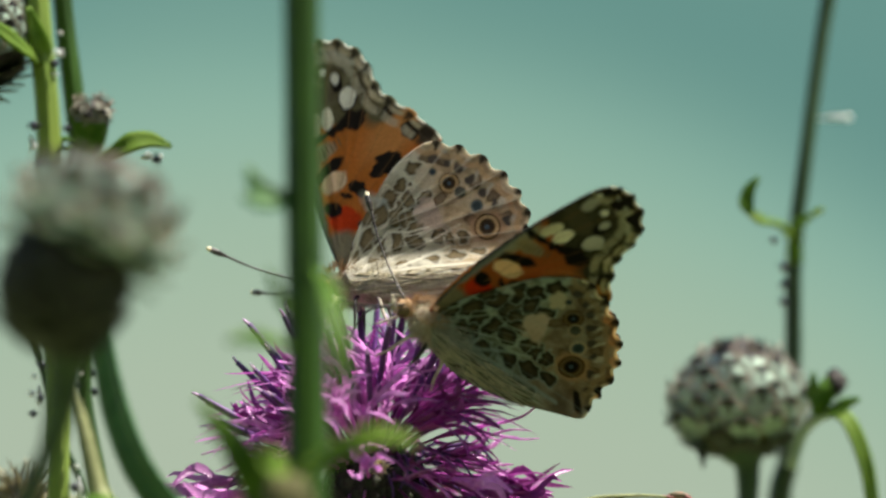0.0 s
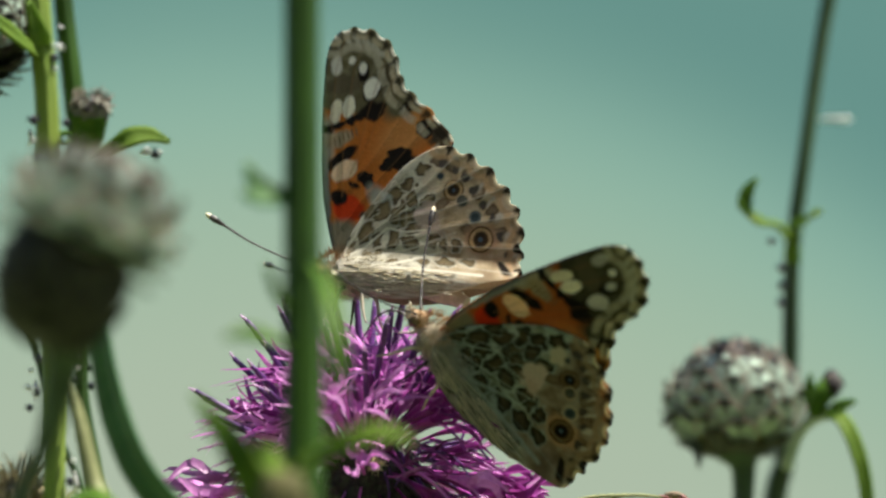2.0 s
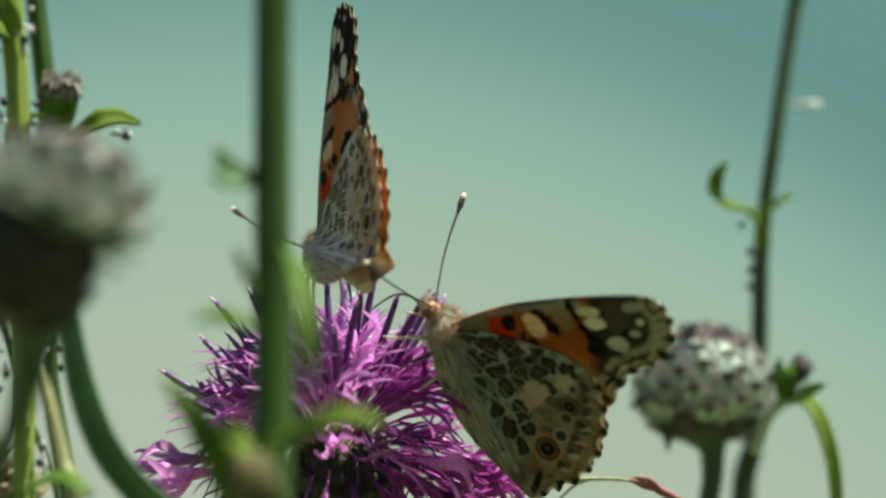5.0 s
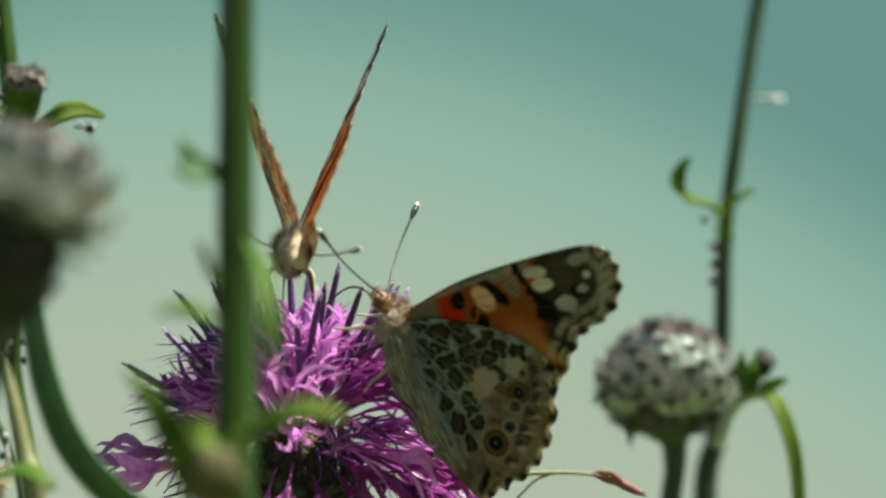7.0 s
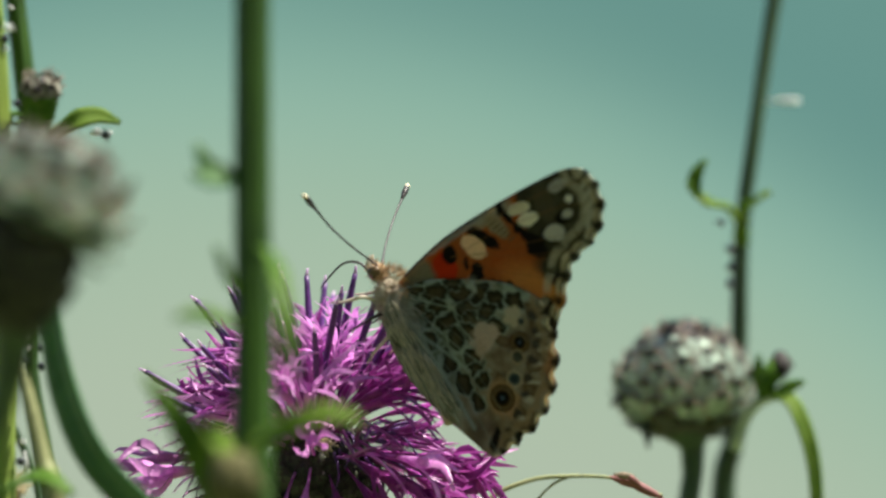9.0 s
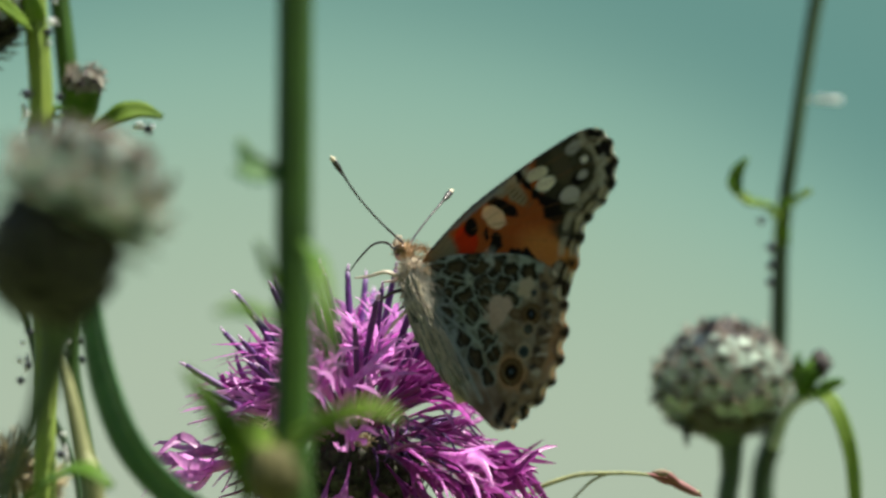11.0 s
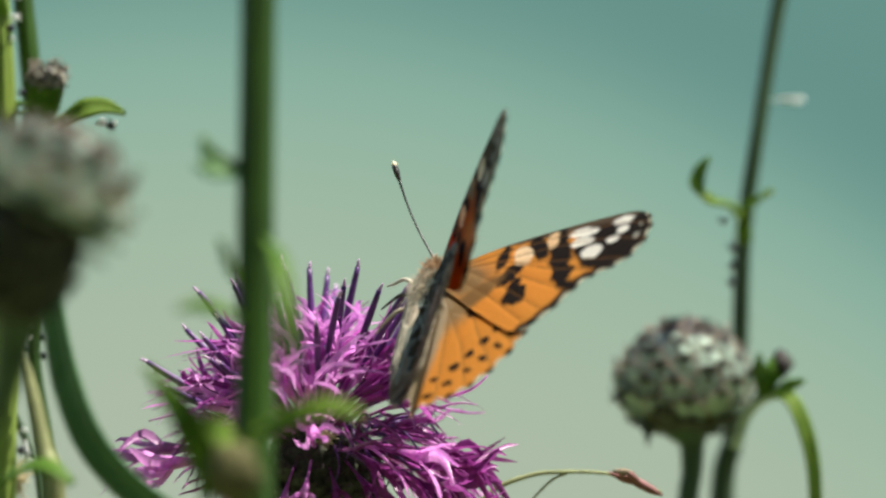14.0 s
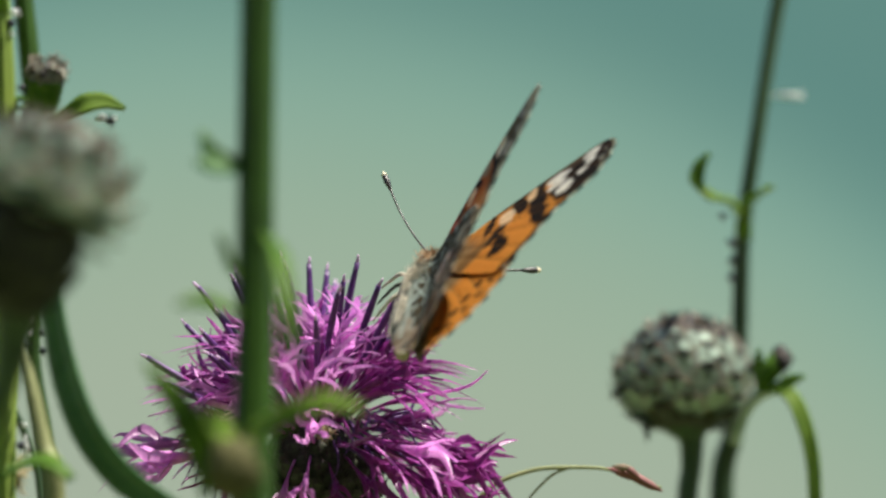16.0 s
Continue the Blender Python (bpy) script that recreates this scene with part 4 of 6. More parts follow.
part("dry_tuft", bm, CHAFF, flower, "pale dry tuft on the front of the cup")
# thin curled filaments in the tangle below
CURLS = []
for L_, c_, s_ in ((0.017, 1.0, 1), (0.015, 1.7, 2), (0.019, 0.6, 3)):
    bm = bmesh.new()
    tube_into(bm, [Vector((c_ * 0.004 * t ** 2 * (1 + 0.5 * math.sin(4 * t + s_)), 0.0015 * math.sin(5 * t + s_), L_ * t * (1 - 0.22 * c_ * t))) for t in (0.3, 0.5, 0.65, 0.8, 0.9, 1.0)], [0.0002, 0.0002, 0.00018, 0.00016, 0.00012, 0.00006], 5, 14)
    CURLS.append(mesh_of("filament", bm, (PETAL_DEEP, STYLE, PETAL)[s_ - 1]))
for i in range(64):
    az = radians(r_.uniform(-75, 65) if i % 4 else r_.uniform(150, 215))
    polar = radians(r_.uniform(78, 112) if math.cos(az) > 0.3 else r_.uniform(58, 104))
    base = Vector((math.cos(az), math.sin(az), 0)) * 0.0045
    plant(CURLS[i % 3], "filament", flower, polar, az, base, r_.uniform(0.95, 1.35), r_.gauss(0, 60))
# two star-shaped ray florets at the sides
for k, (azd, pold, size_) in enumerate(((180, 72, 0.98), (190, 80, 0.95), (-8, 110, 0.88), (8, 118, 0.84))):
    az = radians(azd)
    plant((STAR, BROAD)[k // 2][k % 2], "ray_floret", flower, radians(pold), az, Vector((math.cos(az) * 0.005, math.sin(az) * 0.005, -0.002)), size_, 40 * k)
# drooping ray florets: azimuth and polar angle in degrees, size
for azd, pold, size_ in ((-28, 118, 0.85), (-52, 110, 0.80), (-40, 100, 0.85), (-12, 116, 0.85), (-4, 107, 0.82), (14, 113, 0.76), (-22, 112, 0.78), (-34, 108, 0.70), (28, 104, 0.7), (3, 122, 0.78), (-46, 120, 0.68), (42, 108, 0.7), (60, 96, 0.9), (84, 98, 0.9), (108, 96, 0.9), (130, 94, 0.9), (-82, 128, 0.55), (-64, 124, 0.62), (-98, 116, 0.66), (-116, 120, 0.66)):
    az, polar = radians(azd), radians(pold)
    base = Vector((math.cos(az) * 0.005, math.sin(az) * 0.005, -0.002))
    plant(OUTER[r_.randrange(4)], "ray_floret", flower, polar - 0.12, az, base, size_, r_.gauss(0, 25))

# ---- butterflies ----
FORE = [(-0.1, -0.4), (1.0, 2.7), (2.3, 7.7), (2.9, 12.1), (3.3, 17.3), (3.5, 22.4), (3.4, 27.0), (2.5, 29.4), (1.1, 30.5), (-1.0, 30.8), (-3.5, 30.1), (-5.6, 28.4), (-6.7, 26.2), (-7.5, 23.8), (-9.0, 21.9), (-11.4, 19.9), (-13.4, 17.6), (-14.8, 14.6), (-9.9, 8.3), (-4.7, 2.7), (-1.4, -0.5)]
HIND = [(-0.8, -0.8), (-2.0, 3.7), (-4.9, 8.8), (-8.1, 13.1), (-12.1, 15.7), (-15.2, 15.5), (-18.3, 14.3), (-21.4, 12.0), (-23.6, 9.4), (-25.0, 6.8), (-25.7, 3.4), (-25.7, 1.2), (-25.3, -0.8), (-21.6, -2.0), (-16.1, -4.0), (-10.3, -5.0), (-5.8, -4.6), (-2.4, -3.0)]

CREAM, WHITE, BLACK = (0.66, 0.58, 0.42), (0.86, 0.84, 0.76), (0.018, 0.014, 0.012)
GREY = (0.46, 0.45, 0.38)
BROWN, SLATE = (0.10, 0.07, 0.045), (0.06, 0.08, 0.10)
UMBER = (0.23, 0.13, 0.05)
AMBER = (0.68, 0.28, 0.05)


class Canvas:
    """Pigment over the flat wing, in millimetres (u to the head, v away from the body)."""

    def __init__(self, u, v, ground):
        self.u, self.v = u, v
        self.c = np.tile(np.array(ground, float), (len(u), 1))
        self.j = np.array([noise.noise(Vector((a * 1.1, b * 1.1, 3.7))) for a, b in zip(u, v)])
        self.k = np.array([noise.noise(Vector((a * 0.9, b * 0.9, 9.1))) for a, b in zip(u, v)])

    def lay(self, mask, col):
        m = np.clip(mask, 0, 1)[:, None]
        self.c = self.c * (1 - m) + np.array(col, float) * m

    def spot(self, cu, cv, ru, rv, col, turn=0.0, soft=0.22, ragged=0.25):
        a = math.radians(turn)
        du, dv = self.u - cu + self.j * ragged, self.v - cv + self.k * ragged
        x, y = du * math.cos(a) + dv * math.sin(a), -du * math.sin(a) + dv * math.cos(a)
        d = np.sqrt((x / ru) ** 2 + (y / rv) ** 2)
        self.lay((1 - d) * min(ru, rv) / soft + 0.5, col)

    def ring(self, cu, cv, r, rings):
        for share, col in rings:
            self.spot(cu, cv, r * share, r * share, col, 0, 0.12, 0.05)

    def line(self, pts, width, col, soft=0.1, share=1.0):
        best = np.full(len(self.u), 99.0)
        for (a, b), (c, d) in zip(pts, pts[1:]):
            ex, ey = c - a, d - b
            t = np.clip(((self.u - a) * ex + (self.v - b) * ey) / (ex * ex + ey * ey), 0, 1)
            best = np.minimum(best, np.hypot(self.u - a - t * ex, self.v - b - t * ey))
        self.lay(share * np.clip((width / 2 - best) / soft + 0.5, 0, 1), col)

    def beyond(self, edge, depth, col, soft=0.3, ragged=0.3):
        """All within depth of the given part of the margin; edge is the distance to it."""
        self.lay((depth - edge + self.j * ragged) / soft + 0.5, col)


def outline(points, scallops, start, stop, depth, n=300):
    """The closed outline through points, with a scalloped margin between two shares of its length."""
    loop = [Vector((a, b, 0)) for a, b in points]
    dense = smooth(loop + [loop[0]], n)[:-1]
    c = sum(dense, Vector()) / len(dense)
    out = []
    for i, p in enumerate(dense):
        s = i / n
        if start < s < stop:
            w = (s - start) / (stop - start)
            p = p + (c - p).normalized() * depth * (0.5 + 0.5 * math.cos(2 * math.pi * scallops * w)) * min(1, 6 * w, 6 * (1 - w))
        out.append(p)
    return out, c


FORE_LINE, FORE_MID = outline(FORE, 9, 0.33, 0.80, 0.55)
HIND_LINE, HIND_MID = outline(HIND, 8, 0.22, 0.66, 0.8)
FORE_MID, HIND_MID = Vector((-2.6, 14.5, 0)), Vector((-13.0, 5.0, 0))
FORE_VEINS = [[(0, 0.5), (1.2, 8), (1.9, 16), (1.9, 25), (0.6, 31)], [(0, 0.5), (-0.3, 8), (0.2, 16), (-0.6, 25), (-2.4, 30.4)], [(-0.2, 8), (-1.8, 13), (-3.2, 20), (-5.0, 27.4)], [(-1.2, 11.0), (-3.6, 16), (-6.2, 23.6)], [(-1.2, 9), (-5.0, 14), (-9.2, 21.0)], [(-0.6, 4), (-5.0, 10), (-12.0, 18)], [(-0.4, 1), (-6.0, 8), (-13, 15.2)]]
HIND_VEINS = [[(-1, 0), (-4, 6), (-9, 13.4)], [(-1, 0), (-6, 5), (-11, 10.5), (-15, 15.2)], [(-6, 5), (-12, 9), (-18.6, 13.6)], [(-6, 5), (-13.5, 7.3), (-22.0, 11.0)], [(-1, 0), (-8, 2.3), (-15.5, 5.4), (-24.2, 7.4)], [(-8, 2.3), (-16, 2.8), (-25.8, 3.2)], [(-1, -0.5), (-9, -0.3), (-17, 0.1), (-25.4, -0.2)], [(-1, -1), (-8, -2.2), (-16, -2.2)], [(-8.8, 7.5), (-9.2, 4.8), (-8, 2.3)]]


def margin_distance(u, v, line, lo, hi):
    part_ = [p for i, p in enumerate(line) if lo < i / len(line) < hi][::2]
    best = np.full(len(u), 99.0)
    for p in part_:
        best = np.minimum(best, np.hypot(u - p.x, v - p.y))
    return best


def margin_wave(u, v, line, scallops, start, stop):
    """Distance to the scalloped margin, and a wave along it: 1 at the points, -1 in the notches."""
    best, place = np.full(len(u), 99.0), np.zeros(len(u))
    for i, p in enumerate(line):
        w = (i / len(line) - start) / (stop - start)
        if 0 < w < 1:
            d = np.hypot(u - p.x, v - p.y)
            nearer = d < best
            best, place = np.where(nearer, d, best), np.where(nearer, w, place)
    return best, -np.cos(2 * np.pi * scallops * place)


def fore_under(u, v, bold_shaded=0.0):
    # the darker pigment at 1 is partly shade put into the colour
    c = Canvas(u, v, (0.54 - 0.10 * bold_shaded, 0.175 - 0.045 * bold_shaded, 0.035))
    tip = (0.145 - 0.075 * bold_shaded, 0.128 - 0.064 * bold_shaded, 0.070 - 0.030 * bold_shaded)
    e, wave = margin_wave(u, v, FORE_LINE, 9, 0.33, 0.80)
    c.spot(-9.0, 17.0, 5.0, 2.6, (0.58, 0.27, 0.085), -35, 2.0)        # paler tan towards the margin
    c.spot(-1.5, 25.6, 8.6, 6.6, tip, 0, 0.6, 0.4)                     # olive-grey tip
    c.spot(-9.8, 22.0, 5.5, 2.0, tip, -38, 0.7)
    c.lay(np.clip(c.j * 2.2, 0, 0.5) * np.clip((v - 20.0) / 3, 0, 1), (0.27 - 0.13 * bold_shaded, 0.25 - 0.12 * bold_shaded, 0.16 - 0.07 * bold_shaded))
    c.lay(np.clip(-c.k * 2.0, 0, 0.5) * np.clip((v - 20.0) / 3, 0, 1), (0.09, 0.075, 0.045))
    c.spot(2.6, 15.5, 1.3, 3.2, (0.42, 0.38, 0.29), -6, 0.6)           # grey-buff field by the leading edge
    c.spot(0.8, 15.6, 1.9, 1.0, (0.40, 0.33, 0.22), -22, 0.5)
    for k in range(6):                                                 # fine cross-lines in that field
        c.spot(1.2 - 0.55 * k, 15.2 + 0.32 * k, 0.12, 0.7, (0.20, 0.14, 0.08), -15, 0.12, 0.1)
    c.spot(-13.2, 16.4, 1.3, 2.0, BROWN, -20)
    c.spot(-11.0, 17.0, 1.15, 1.35, BLACK, -20, 0.25, 0.5)             # black patches by the margin
    c.spot(-8.6, 19.9, 1.2, 0.9, BLACK, -30, 0.3, 0.5)
    c.spot(-3.8, 19.4, 1.9, 1.15, BLACK, -8, 0.3, 0.6)
    for a, b in ((2.6, 16.9), (1.0, 17.6), (-0.7, 18.2), (-2.1, 18.7)):   # beads of the dark band
        c.spot(a, b, 1.05, 0.62, BLACK, -14, 0.2, 0.4)
    c.spot(-5.0, 23.8, 0.9, 2.2, (0.09, 0.075, 0.045), 10, 0.6)
    c.spot(0.5, 23.0, 2.6, 1.3, (0.13, 0.11, 0.07), -6, 0.7)
    c.spot(0.2, 28.0, 2.6, 0.9, (0.12, 0.10, 0.06), -10, 0.6)
    c.spot(1.5, 19.3, 0.78, 1.65, (0.72, 0.68, 0.54), 8, 0.15, 0.2)    # pale bars by the leading edge
    c.spot(-0.25, 20.0, 0.85, 1.5, (0.82, 0.79, 0.66), 8, 0.15, 0.2)
    c.spot(-3.3, 22.4, 1.25, 1.75, BLACK, 10, 0.2, 0.3)
    spot = tuple(q * (1 - 0.35 * bold_shaded) for q in WHITE)
    c.spot(-3.25, 22.5, 1.08, 1.5, spot, 10, 0.15, 0.2)               # round white spots
    c.spot(-1.9, 24.6, 0.85, 1.25, BLACK, 0, 0.2, 0.2)
    c.spot(-1.8, 25.1, 0.58, 0.82, spot, 0, 0.15, 0.1)
    c.spot(-0.2, 26.2, 0.50, 0.55, WHITE, 0, 0.15, 0.1)
    c.spot(1.95, 25.5, 0.70, 1.35, tuple(q * 0.8 for q in spot), 0, 0.2)
    c.spot(-6.6, 22.4, 0.5, 0.8, CREAM, -20)
    for k in range(7):                                               # pale streaks at the very tip
        c.spot(2.0 - 1.35 * k, 29.3 - 0.10 * k * k, 0.42, 1.15, (0.52, 0.50, 0.40), -8 - 9 * k, 0.25, 0.3)
    c.spot(0.35, 13.1, 2.65, 0.80, BLACK, -36, 0.2, 0.35)             # bar in the cell
    c.spot(-0.3, 11.5, 2.0, 1.25, (0.80, 0.62, 0.43), -30, 0.25, 0.3)
    c.spot(2.4, 10.6, 0.5, 3.2, (0.50, 0.45, 0.38), -4)
    c.spot(-1.3, 6.4, 2.2, 1.8, (0.60, 0.055, 0.012), 20, 0.5)        # scarlet base
    c.spot(-5.0, 8.9, 2.7, 1.1, (0.60, 0.165, 0.028), 36, 0.6)
    c.spot(0.2, 7.9, 1.25, 1.0, BLACK, 20, 0.15, 0.3)
    c.spot(-1.7, 9.6, 0.95, 0.40, BLACK, 20, 0.15, 0.4)
    c.spot(-3.5, 10.4, 1.25, 1.05, BLACK, 30, 0.15, 0.7)
    c.spot(-8.1, 13.2, 1.75, 1.45, BLACK, 36, 0.15, 0.9)
    c.spot(-6.2, 12.3, 0.95, 0.75, BLACK, 0, 0.15, 0.7)
    c.spot(-7.4, 5.6, 5.0, 1.7, (0.46, 0.46, 0.39), 48, 0.6)         # pale hind edge
    c.spot(-0.6, 2.6, 3.0, 2.3, (0.27, 0.24, 0.17), 10, 1.0)
    c.spot(-3.4, 5.6, 0.6, 0.45, BROWN, 0, 0.3)
    c.spot(2.0, 7.5, 0.6, 8.0, (0.27, 0.28, 0.28), -8, 0.4)
    for i in range(14):                                              # barred leading edge
        c.spot(1.3 + 0.11 * i, 0.8 + 0.55 * i, 0.75, 0.15, BLACK, 0, 0.1, 0.05)
    c.lay((0.40 - margin_distance(u, v, FORE_LINE, 0.02, 0.36)) / 0.3 + 0.2, SLATE)
    wave = wave + 0.5 * c.k
    c.lay(np.clip((3.1 - e) / 0.4, 0, 1) * np.clip((e - 1.7) / 0.3, 0, 1) * np.clip(-1.6 * wave - 0.3, 0, 1) * 0.7, (0.58, 0.54, 0.41))
    c.lay(np.clip((1.7 - e) / 0.3, 0, 1) * np.clip((e - 0.3) / 0.2, 0, 1) * np.clip(0.55 + 1.3 * wave, 0, 1) * 0.9, (0.035, 0.028, 0.02))
    c.lay(np.clip((3.2 - e) / 0.5, 0, 1) * np.clip((e - 1.4) / 0.3, 0, 1) * np.clip(1.5 * wave - 0.1, 0, 1) * 0.85, (0.055, 0.045, 0.03))
    c.lay(np.clip((1.4 - e) / 0.3, 0, 1) * np.clip((e - 0.5) / 0.2, 0, 1) * np.clip(-1.3 * wave - 0.1, 0, 1) * 0.9, (0.58, 0.50, 0.34))
    c.lay(np.clip((0.45 - e) / 0.2, 0, 1) * np.clip(0.2 - 1.3 * wave, 0, 1), (0.88, 0.84, 0.70))
    for w in FORE_VEINS:
        c.line([q for q in w if q[1] > 7.9], 0.08, (0.28, 0.15, 0.06), 0.22, 0.6)
    return c.c


def fore_upper(u, v):
    c = Canvas(u, v, AMBER)
    e, wave = margin_wave(u, v, FORE_LINE, 9, 0.33, 0.80)
    c.spot(0.2, 25.8, 6.8, 6.4, BLACK, 0, 0.6, 0.7)
    c.spot(-9.4, 21.2, 5.0, 1.3, BLACK, -38, 0.6, 0.7)
    c.spot(-5.6, 19.0, 1.3, 1.5, BLACK, -20, 0.3, 0.6)
    c.spot(3.2, 15, 1.0, 16, BROWN, 0, 0.4)
    c.spot(-1.8, 17.8, 5.8, 1.6, BLACK, -14, 0.3, 0.6)
    c.spot(1.6, 20.4, 0.9, 2.2, WHITE, 4)
    c.spot(-0.2, 20.6, 0.8, 1.7, WHITE, 0)
    c.spot(-2.5, 22.6, 1.2, 1.6, WHITE, 10, 0.15)
    c.spot(-1.1, 25.2, 0.75, 0.9, WHITE, 0, 0.15)
    c.spot(0.5, 26.4, 0.7, 0.8, WHITE, 0, 0.15)
    c.spot(2.2, 26.0, 0.7, 1.5, WHITE, 0, 0.2)
    c.spot(0.8, 29.2, 0.5, 0.5, GREY, 0)
    c.spot(-1.4, 28.8, 0.5, 0.5, GREY, 0)
    c.spot(0.5, 14.2, 2.7, 1.2, BLACK, -30, 0.25, 0.5)
    c.spot(-0.2, 12.0, 2.1, 1.35, (0.86, 0.66, 0.42), -25)
    c.spot(1.4, 16.0, 1.6, 0.8, (0.80, 0.56, 0.32), -10)
    c.spot(0.2, 9.0, 2.4, 0.9, BLACK, 5, 0.3, 0.5)
    c.spot(-3.4, 10.8, 2.2, 1.3, BLACK, 30, 0.25, 0.6)
    c.spot(-7.7, 12.6, 1.7, 1.7, BLACK, 30, 0.25, 0.6)
    c.spot(-5.6, 12.0, 1.5, 0.8, BLACK, 20)
    c.spot(-2.4, 3.6, 3.2, 4.6, (0.30, 0.19, 0.085), 25, 2.2)
    c.spot(-6.5, 6.0, 5.0, 1.6, UMBER, 48, 0.8)
    c.beyond(e, 1.3, BLACK)
    c.lay(np.clip((0.4 - e) / 0.2, 0, 1) * (0.5 - 0.5 * wave), CREAM)
    for w in FORE_VEINS:
        c.line(w, 0.20, (0.16, 0.075, 0.025), 0.2, 0.75)
    return c.c


CELLS = [(-5.6, 6.4, 0.95, 1.35, 25), (-3.8, 6.4, 0.6, 0.9, 20), (-7.7, 6.5, 0.62, 1.35, 15), (-9.1, 5.8, 0.72, 1.45, 35), (-10.3, 4.8, 0.62, 1.2, 60), (-3.8, 3.4, 0.9, 1.4, 15), (-2.1, 1.4, 0.5, 0.8, 0), (-7.7, 3.0, 0.75, 1.45, 10), (-10.2, 2.7, 1.2, 0.75, 20), (-1.1, 3.2, 0.4, 0.8, 0), (-5.5, 2.9, 0.42, 1.0, 10), (-4.6, 0.7, 0.6, 0.5, 0), (-5.9, 0.9, 0.5, 0.65, 0), (-7.0, 9.0, 0.9, 1.0, 20), (-8.7, 10.4, 0.7, 0.9, 20), (-9.3, 8.3, 0.75, 0.9, 30), (-10.2, 12.4, 0.8, 0.8, 20), (-13.2, 3.3, 0.38, 0.9, -10), (-14.7, 3.1, 0.42, 0.95, -10), (-16.3, 3.0, 0.4, 0.8, -10), (-12.0, 0.4, 1.3, 0.42, 8), (-8.6, 0.0, 1.1, 0.42, 5), (-15.4, 0.6, 1.3, 0.40, 4), (-18.4, 0.9, 1.1, 0.4, 6), (-6.6, -1.7, 0.8, 0.4, 0), (-9.6, -2.0, 0.9, 0.42, 0), (-12.4, -1.8, 0.8, 0.42, 0), (-15.6, -1.9, 0.5, 0.5, 0), (-17.2, -1.9, 0.5, 0.5, 0), (-11.6, 8.6, 0.5, 0.8, 40)]


def hind_under(u, v, bold_shaded=0.0):
    """0: pale sunlit tones in the pigment; 1: large dark cells and shade tones."""
    pale = lambda a, b: tuple(p + (q - p) * bold_shaded for p, q in zip(a, b))   # from the pale wing to the dark one
    c = Canvas(u, v, pale((0.60, 0.57, 0.46), (0.36, 0.41, 0.36)))
    e, wave = margin_wave(u, v, HIND_LINE, 8, 0.22, 0.66)
    cloud = np.array([noise.noise(Vector((a * 0.5, b * 0.5, 5.5))) + 0.5 * noise.noise(Vector((a * 1.1, b * 1.1, 2.2))) for a, b in zip(u, v)])
    outer = np.clip((-12.2 - u + 0.20 * (v - 5)) / 2.4, 0, 1)
    c.lay(outer, pale((0.56, 0.45, 0.29), (0.30, 0.24, 0.175)))                                # tan outer half
    c.lay(np.clip(cloud * 1.5, 0, 0.6) * outer, pale((0.30, 0.21, 0.13), (0.15, 0.115, 0.08)))
    c.lay(np.clip(-cloud * 1.5, 0, 0.6) * outer, pale((0.70, 0.60, 0.45), (0.42, 0.40, 0.33)))
    basal = 1 - outer
    c.lay(np.clip(cloud * 1.6 + 0.5 * bold_shaded, 0, 0.55 + 0.25 * bold_shaded) * basal, pale((0.33, 0.29, 0.20), (0.14, 0.15, 0.115)))
    c.lay(np.clip(-cloud * 1.6, 0, 0.6) * basal, pale((0.82, 0.79, 0.65), (0.46, 0.53, 0.48)))
    c.spot(-7.6, 7.6, 4.2, 3.4, (0.36, 0.34, 0.26), 30, 2.0, 0.8)
    for a, b, ru, rv, turn in CELLS:
        wide = (0.22 if b > 2 else 0.10) + 0.22 * bold_shaded
        c.spot(a, b, ru + wide + 0.16, rv + wide + 0.16, pale((0.74, 0.71, 0.58), (0.40, 0.47, 0.43)), turn, 0.22, 0.7)
        c.spot(a, b, ru + wide, rv + wide, pale((0.10, 0.078, 0.045), (0.042, 0.036, 0.024)), turn, 0.15, 0.6)
        c.spot(a, b, ru * 0.80, rv * 0.80, pale((0.25, 0.195, 0.11), (0.115, 0.092, 0.055)), turn, 0.35, 0.5)
    c.spot(-11.9, 6.3, 1.7, 2.0, (0.62, 0.52, 0.45), 15, 0.6, 0.9)     # pinkish pale patch
    c.spot(-13.0, 4.9, 1.2, 0.8, (0.56, 0.46, 0.38), 15, 0.5, 0.6)
    c.spot(-11.6, 11.3, 1.35, 1.25, (0.62, 0.55, 0.42), 10, 0.35, 0.7)
    c.spot(-5.7, 8.4, 1.1, 0.6, (0.46, 0.50, 0.47), 30, 0.4, 0.6)
    for a, b, ru, rv, turn in ((-18.4, 10.0, 0.62, 0.95, 40), (-16.5, 12.2, 0.7, 0.95, 40), (-14.3, 13.2, 0.85, 0.8, 20), (-12.1, 13.7, 0.9, 0.65, 0), (-20.5, 7.8, 0.6, 0.9, 60), (-22.0, 5.2, 0.6, 0.85, 75), (-17.5, 5.2, 0.55, 0.75, 40), (-13.6, 8.2, 0.6, 0.9, 40)):
        c.spot(a, b, ru + 0.12, rv + 0.12, (0.15, 0.105, 0.065), turn, 0.2, 0.4)
        c.spot(a, b, ru * 0.7, rv * 0.7, (0.24, 0.185, 0.125), turn, 0.3, 0.3)
    eye_a = ((1.0, (0.10, 0.055, 0.025)), (0.86, tuple(q * (1 - 0.64 * bold_shaded) for q in (0.56, 0.40, 0.21))), (0.62, (0.12, 0.07, 0.03)), (0.52, pale((0.055, 0.038, 0.025), BLACK)), (0.17, (0.10, 0.15, 0.20)))
